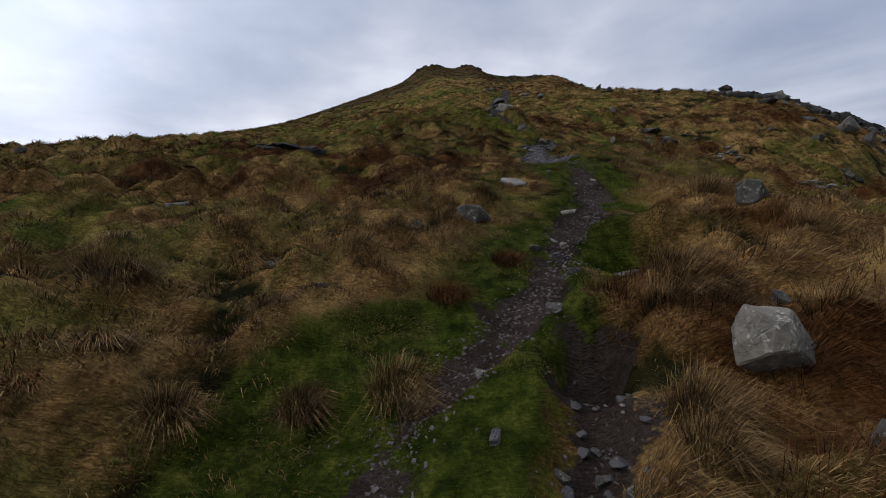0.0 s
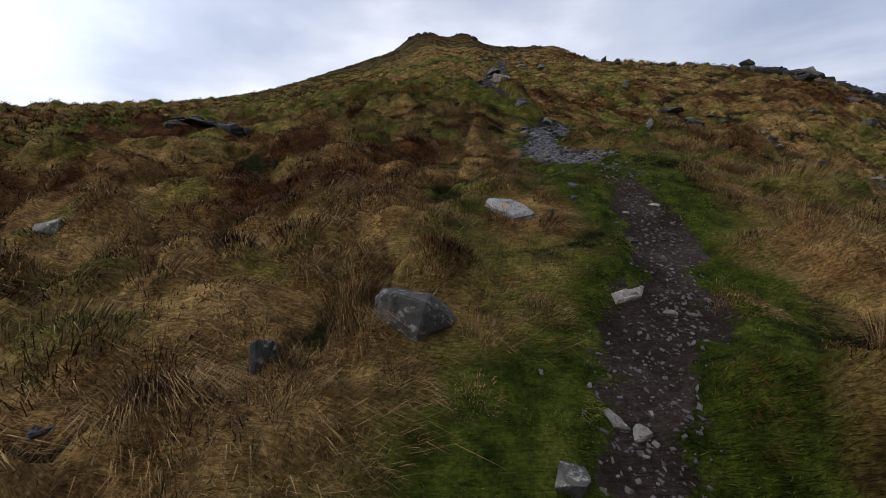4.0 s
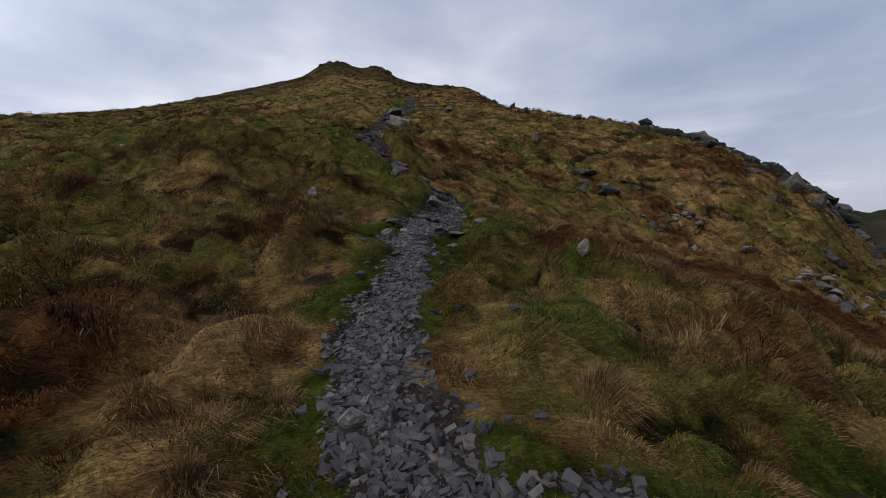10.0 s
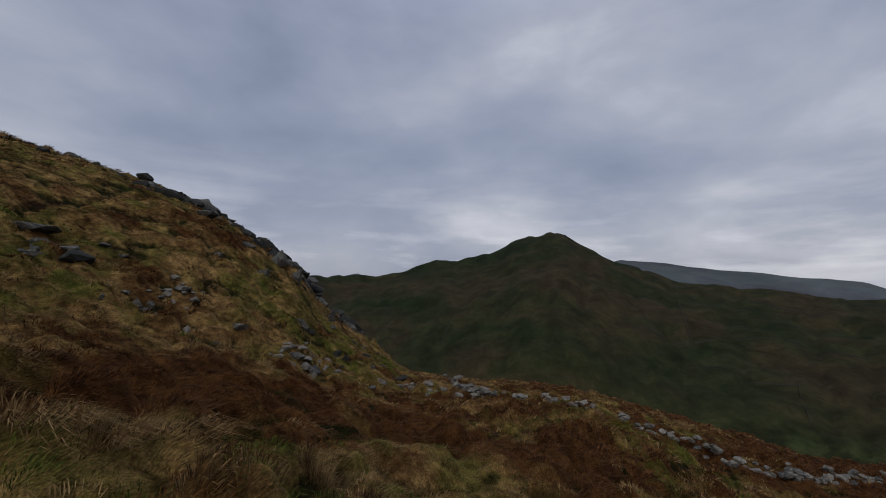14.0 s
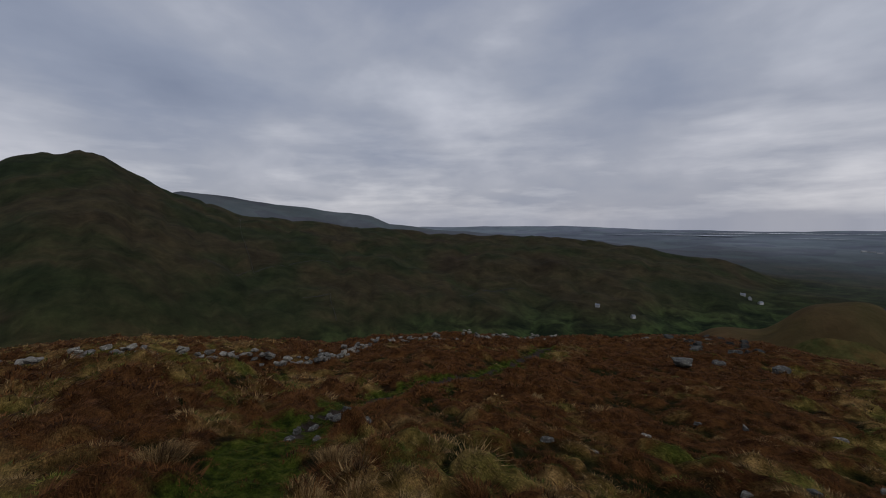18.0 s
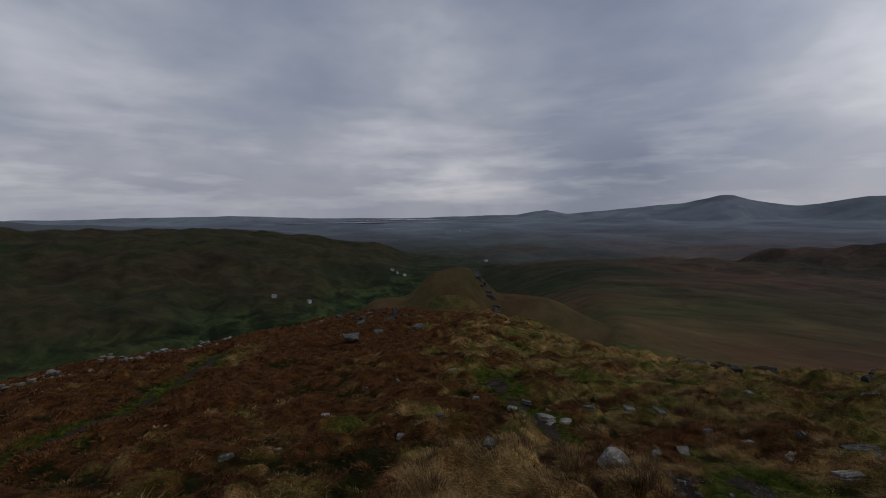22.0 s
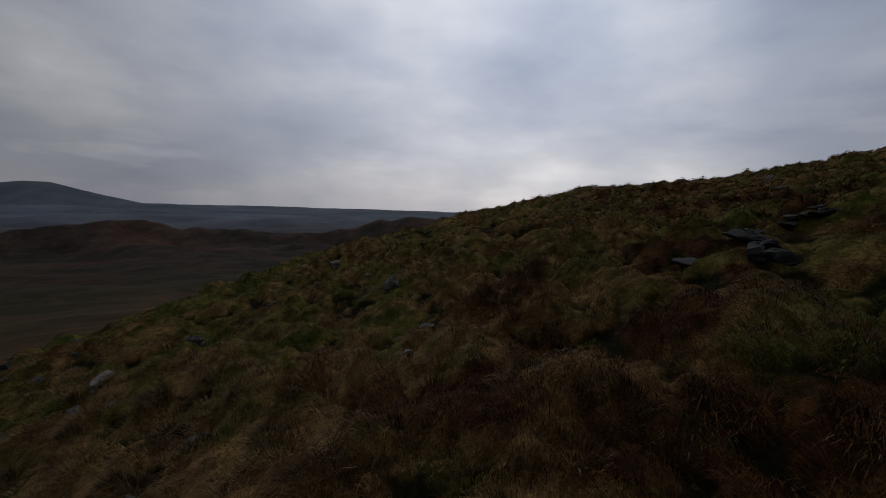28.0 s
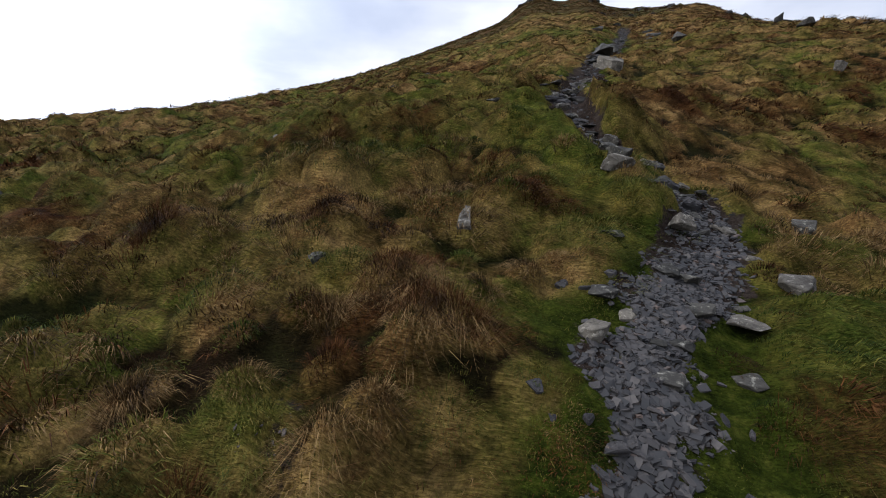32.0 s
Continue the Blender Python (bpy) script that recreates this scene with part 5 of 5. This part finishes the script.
# ---- grass ----
def blades(name, x, y, tall, wide, lean_x, lean_y, mat, label, category, simple=False, sink=0.01, kind="stuff"):
    """Bent tapering blades, one for each entry, in one mesh."""
    n = len(x)
    rs = np.random.RandomState(len(name) + n)
    z = ground(x, y) - sink
    a = rs.uniform(0, 6.28, n)
    wx, wy = np.cos(a) * wide / 2, np.sin(a) * wide / 2
    bend = np.clip(np.hypot(lean_x, lean_y), 0, 1.3)
    rows = [(x, y, z, 1.0),
            (x + lean_x * tall * 0.55, y + lean_y * tall * 0.55, z + tall * (0.66 - 0.16 * bend), 0.85),
            (x + lean_x * tall * 1.25, y + lean_y * tall * 1.25, z + tall * (0.95 - 0.68 * bend), 0.0)]
    if simple:
        (_, _, _, _), (_, _, mz, _), (tx, ty, tz, _) = rows
        v = np.stack([np.stack([x - wx, y - wy, z], -1), np.stack([x + wx, y + wy, z], -1), np.stack([tx, ty, np.maximum(tz, mz * 0.6 + z * 0.4)], -1)], 1)
        tris = np.arange(3 * n).reshape(-1, 3)
        return tagged(sheet(name, v.reshape(-1, 3), tris, [mat], np.zeros(n, int)), label, category, kind=kind)
    v = np.empty((n, 5, 3))
    for k, (px, py, pz, thick) in enumerate(rows[:2]):
        v[:, 2 * k] = np.stack([px - wx * thick, py - wy * thick, pz], -1)
        v[:, 2 * k + 1] = np.stack([px + wx * thick, py + wy * thick, pz], -1)
    v[:, 4] = np.stack(rows[2][:3], -1)
    b = np.arange(n)[:, None] * 5
    tris = (b[:, None] + np.array([(0, 1, 3), (0, 3, 2), (2, 3, 4)])[None]).reshape(-1, 3)
    ob = sheet(name, v.reshape(-1, 3), tris, [mat], np.zeros(len(tris), int))
    return tagged(ob, label, category, kind=kind)


def strewn(rs, n, near, far, bearings=(-180, 180)):
    """Places strewn evenly over a ring round the standing place."""
    r = np.sqrt(rs.uniform(near ** 2, far ** 2, n))
    a = np.radians(rs.uniform(*bearings, n))
    return STAND[0] + r * np.sin(a), STAND[1] + r * np.cos(a)


def in_view(x, y):
    """Where the ground is not behind a brow."""
    r = np.hypot(x - STAND[0], y - STAND[1])
    az = np.degrees(np.arctan2(x - STAND[0], y - STAND[1]))
    return r < smooth_wheel(az, BROW, 2) + 1.5


def tussock_seeds(x0, x1, y0, y1):
    """Middles and radii of the tussocks, one on each mound."""
    found = []
    for cell, seed, high in GRIDS:
        p, q = np.meshgrid(np.arange(int(x0 / cell), int(x1 / cell)), np.arange(int(y0 / cell), int(y1 / cell)), indexing="ij")
        found.append(np.stack([c.ravel() for c in cell_mound(p.astype(float), q.astype(float), cell, seed)], 1))
    s = np.concatenate(found)
    return s[in_view(s[:, 0], s[:, 1]) & (bare(s[:, 0], s[:, 1]) < 0.3) & (pockets(s[:, 0], s[:, 1]) < 0.05)]


def hair(rs, seeds, count, tall, wide):
    """Arching blades of tussocks, combed down the slope by the west wind."""
    x, y, rad, vigour = seeds.T
    force = np.clip(roughness(x, y), 0.3, 1.1)
    k = np.repeat(np.arange(len(x)), count)
    a, d = rs.uniform(0, 6.28, len(k)), rs.uniform(0, 1, len(k)) ** 0.6
    bx, by = x[k] + np.cos(a) * d * rad[k] * 0.95, y[k] + np.sin(a) * d * rad[k] * 0.95
    comb = value_noise(x, y, 1.7, 51)
    thrift = rs.uniform(0.6, 1.25, len(x))
    wx, wy = (0.34 + 0.2 * comb + rs.normal(0, 0.28, len(x)))[k], (-0.34 + rs.normal(0, 0.28, len(x)))[k]
    lx, ly = np.cos(a) * d * 0.85 + wx + rs.normal(0, 0.22, len(k)), np.sin(a) * d * 0.85 + wy + rs.normal(0, 0.22, len(k))
    t = rs.uniform(0.55, 1.15, len(k)) * tall * (thrift * force * (0.55 + 0.6 * vigour))[k] * (0.6 + 1.3 * rad[k])
    return bx, by, t, rs.uniform(0.6, 1.3, len(k)) * wide, lx, ly


rs = np.random.RandomState(77)
crops = {"straw": [], "rust": [], "green": []}


def sow(seeds, count, wide):
    s = straw_share(seeds[:, 0], seeds[:, 1]) + rs.normal(0, 0.3, len(seeds))
    ru = rust_share(seeds[:, 0], seeds[:, 1]) + rs.normal(0, 0.2, len(seeds))
    is_rust = ru > 0.40
    is_straw = (s > 0.42) & ~is_rust
    crops["straw"].append(hair(rs, seeds[is_straw], count, 0.17, wide))
    crops["rust"].append(hair(rs, seeds[is_rust], count, 0.16, wide * 1.1))
    crops["green"].append(hair(rs, seeds[~is_rust & ~is_straw], count, 0.11, wide))


def grow(simple):
    """Lays what has been sown as three kinds of grass."""
    for key, name, mat, label, category in (("straw", "straw_grass", STRAW, "straw-coloured tussock grass bent by the wind", "grass"),
                                            ("rust", "rust_bracken", RUST, "rust-brown dead bracken and grass", "bracken"),
                                            ("green", "green_grass", GREEN, "short green and yellow hill grass", "grass")):
        blades(name, *[np.concatenate(c) for c in zip(*crops[key])], mat, label, category, simple)
        crops[key].clear()


seeds = tussock_seeds(-60, 75, -35, 110)
gap = walked(seeds[:, 0], seeds[:, 1])
sow(seeds[gap < 1.6], 420, 0.0030)
sow(seeds[(gap >= 1.6) & (gap < 4.2)], 175, 0.0052)
grow(False)
sow(seeds[(gap >= 4.2) & (gap < 9)], 90, 0.0115)
sow(seeds[(gap >= 9) & (gap < 22)], 30, 0.030)
sow(seeds[(gap >= 22) & (gap < 50)], 14, 0.055)
sow(seeds[gap >= 50], 6, 0.13)
# small tufts in the turf near the line walked
tx, ty = rs.uniform(-4, 7, 9000), rs.uniform(-3, 15, 9000)
keep = (walked(tx, ty) < rs.uniform(1.0, 4.2, 9000)) & (bare(tx, ty) < 0.3) & (pockets(tx, ty) < 0.08)
sow(np.c_[tx, ty, rs.uniform(0.06, 0.13, 9000), rs.uniform(0.0, 0.5, 9000)][keep], 34, 0.0042)
grow(True)
# short turf between the tussocks
x, y = rs.uniform(-5, 8.5, 800000), rs.uniform(-3, 16.5, 800000)
keep = (rs.uniform(0, 1, len(x)) < np.clip(1.25 - walked(x, y) / 4.5, 0, 1) * (0.55 + 0.45 * grazed(x, y))) & (bare(x, y) < rs.uniform(0.2, 0.8, len(x)))
x, y = x[keep], y[keep]
n = len(x)
green = grazed(x, y) + rs.normal(0, 0.2, n) > 0.45
for pick, name, mat, label in ((green, "turf_grass", GREEN, "short mossy turf beside the paths"), (~green, "moss_turf", SHADED_MOSS, "moss and short grass between the tussocks, coloured darker for shade")):
    m = int(pick.sum())
    blades(name, x[pick], y[pick], rs.uniform(0.015, 0.05, m), rs.uniform(0.003, 0.006, m), rs.normal(0.15, 0.4, m), rs.normal(0, 0.4, m), mat, label, "grass", True)

# single tussocks that stand out: place, radius, height
STRAW_TUSSOCKS = [(1.41, 2.12, 0.20, 0.30), (1.3, 1.85, 0.17, 0.25), (1.66, 2.9, 0.22, 0.30), (1.85, 3.1, 0.2, 0.28), (2.44, 2.55, 0.2, 0.28), (-0.65, 2.5, 0.15, 0.2), (-1.09, 3.2, 0.17, 0.2), (-1.27, 2.3, 0.16, 0.22), (3.6, 5.5, 0.3, 0.34),
                  (0.24, 5.5, 0.25, 0.3), (-0.39, 4.75, 0.25, 0.28), (-2.84, 3.8, 0.25, 0.3), (-1.8, 2.55, 0.18, 0.22), (2.96, 5.0, 0.28, 0.3), (4.09, 3.5, 0.28, 0.3), (3.72, 4.1, 0.3, 0.32), (0.14, 11.3, 0.16, 0.2), (0.95, 12.1, 0.2, 0.2),
                  (3.81, 11.5, 0.2, 0.22), (3.06, 10.5, 0.14, 0.16), (-0.66, 10.85, 0.2, 0.22), (3.91, 7.85, 0.2, 0.24), (4.15, 7.95, 0.18, 0.22), (1.79, 9.2, 0.12, 0.14), (1.56, 8.6, 0.14, 0.16), (3.53, 8.85, 0.2, 0.2),
                  (5.27, 10.45, 0.24, 0.26), (6.61, 9.65, 0.28, 0.28), (7.78, 5.5, 0.25, 0.26), (8.52, 7.1, 0.28, 0.28), (-0.1, 2.6, 0.24, 0.26), (-2.31, 3.4, 0.28, 0.28), (2.57, 2.25, 0.2, 0.25)]
RUST_TUSSOCKS = [(0.2, 3.6, 0.22, 0.2), (0.81, 4.25, 0.18, 0.2), (1.87, 12.05, 0.28, 0.16), (1.55, 12.0, 0.2, 0.14), (0.27, 13.2, 0.25, 0.2), (-1.11, 12.7, 0.25, 0.24), (0.4, 10.0, 0.2, 0.18), (0.83, 10.95, 0.16, 0.16), (5.19, 11.9, 0.3, 0.28)]
for table, mat, label in ((STRAW_TUSSOCKS, STRAW, "tall straw-coloured grass tussock combed over by the wind"), (RUST_TUSSOCKS, RUST, "rust-brown tussock of dead grass")):
    for cx, cy, wide, tall in table:
        m = 900
        a, d = rs.uniform(0, 6.28, m), rs.uniform(0, 1, m) ** 0.6
        lx, ly = np.cos(a) * d * 0.7 + 0.34 + rs.normal(0, 0.22, m), np.sin(a) * d * 0.7 - 0.26 + rs.normal(0, 0.22, m)
        ob = blades("grass_tussock", cx + np.cos(a) * d * wide * 0.7, cy + np.sin(a) * d * wide * 0.7, tall * rs.uniform(0.35, 1.0, m), rs.uniform(0.0018, 0.0034, m) * (1 + 0.12 * max(cx - 4, 0)), lx, ly, mat, label, "grass tussock", kind="")
        tagged(ob, label, "grass tussock", "tussocks that stand out")
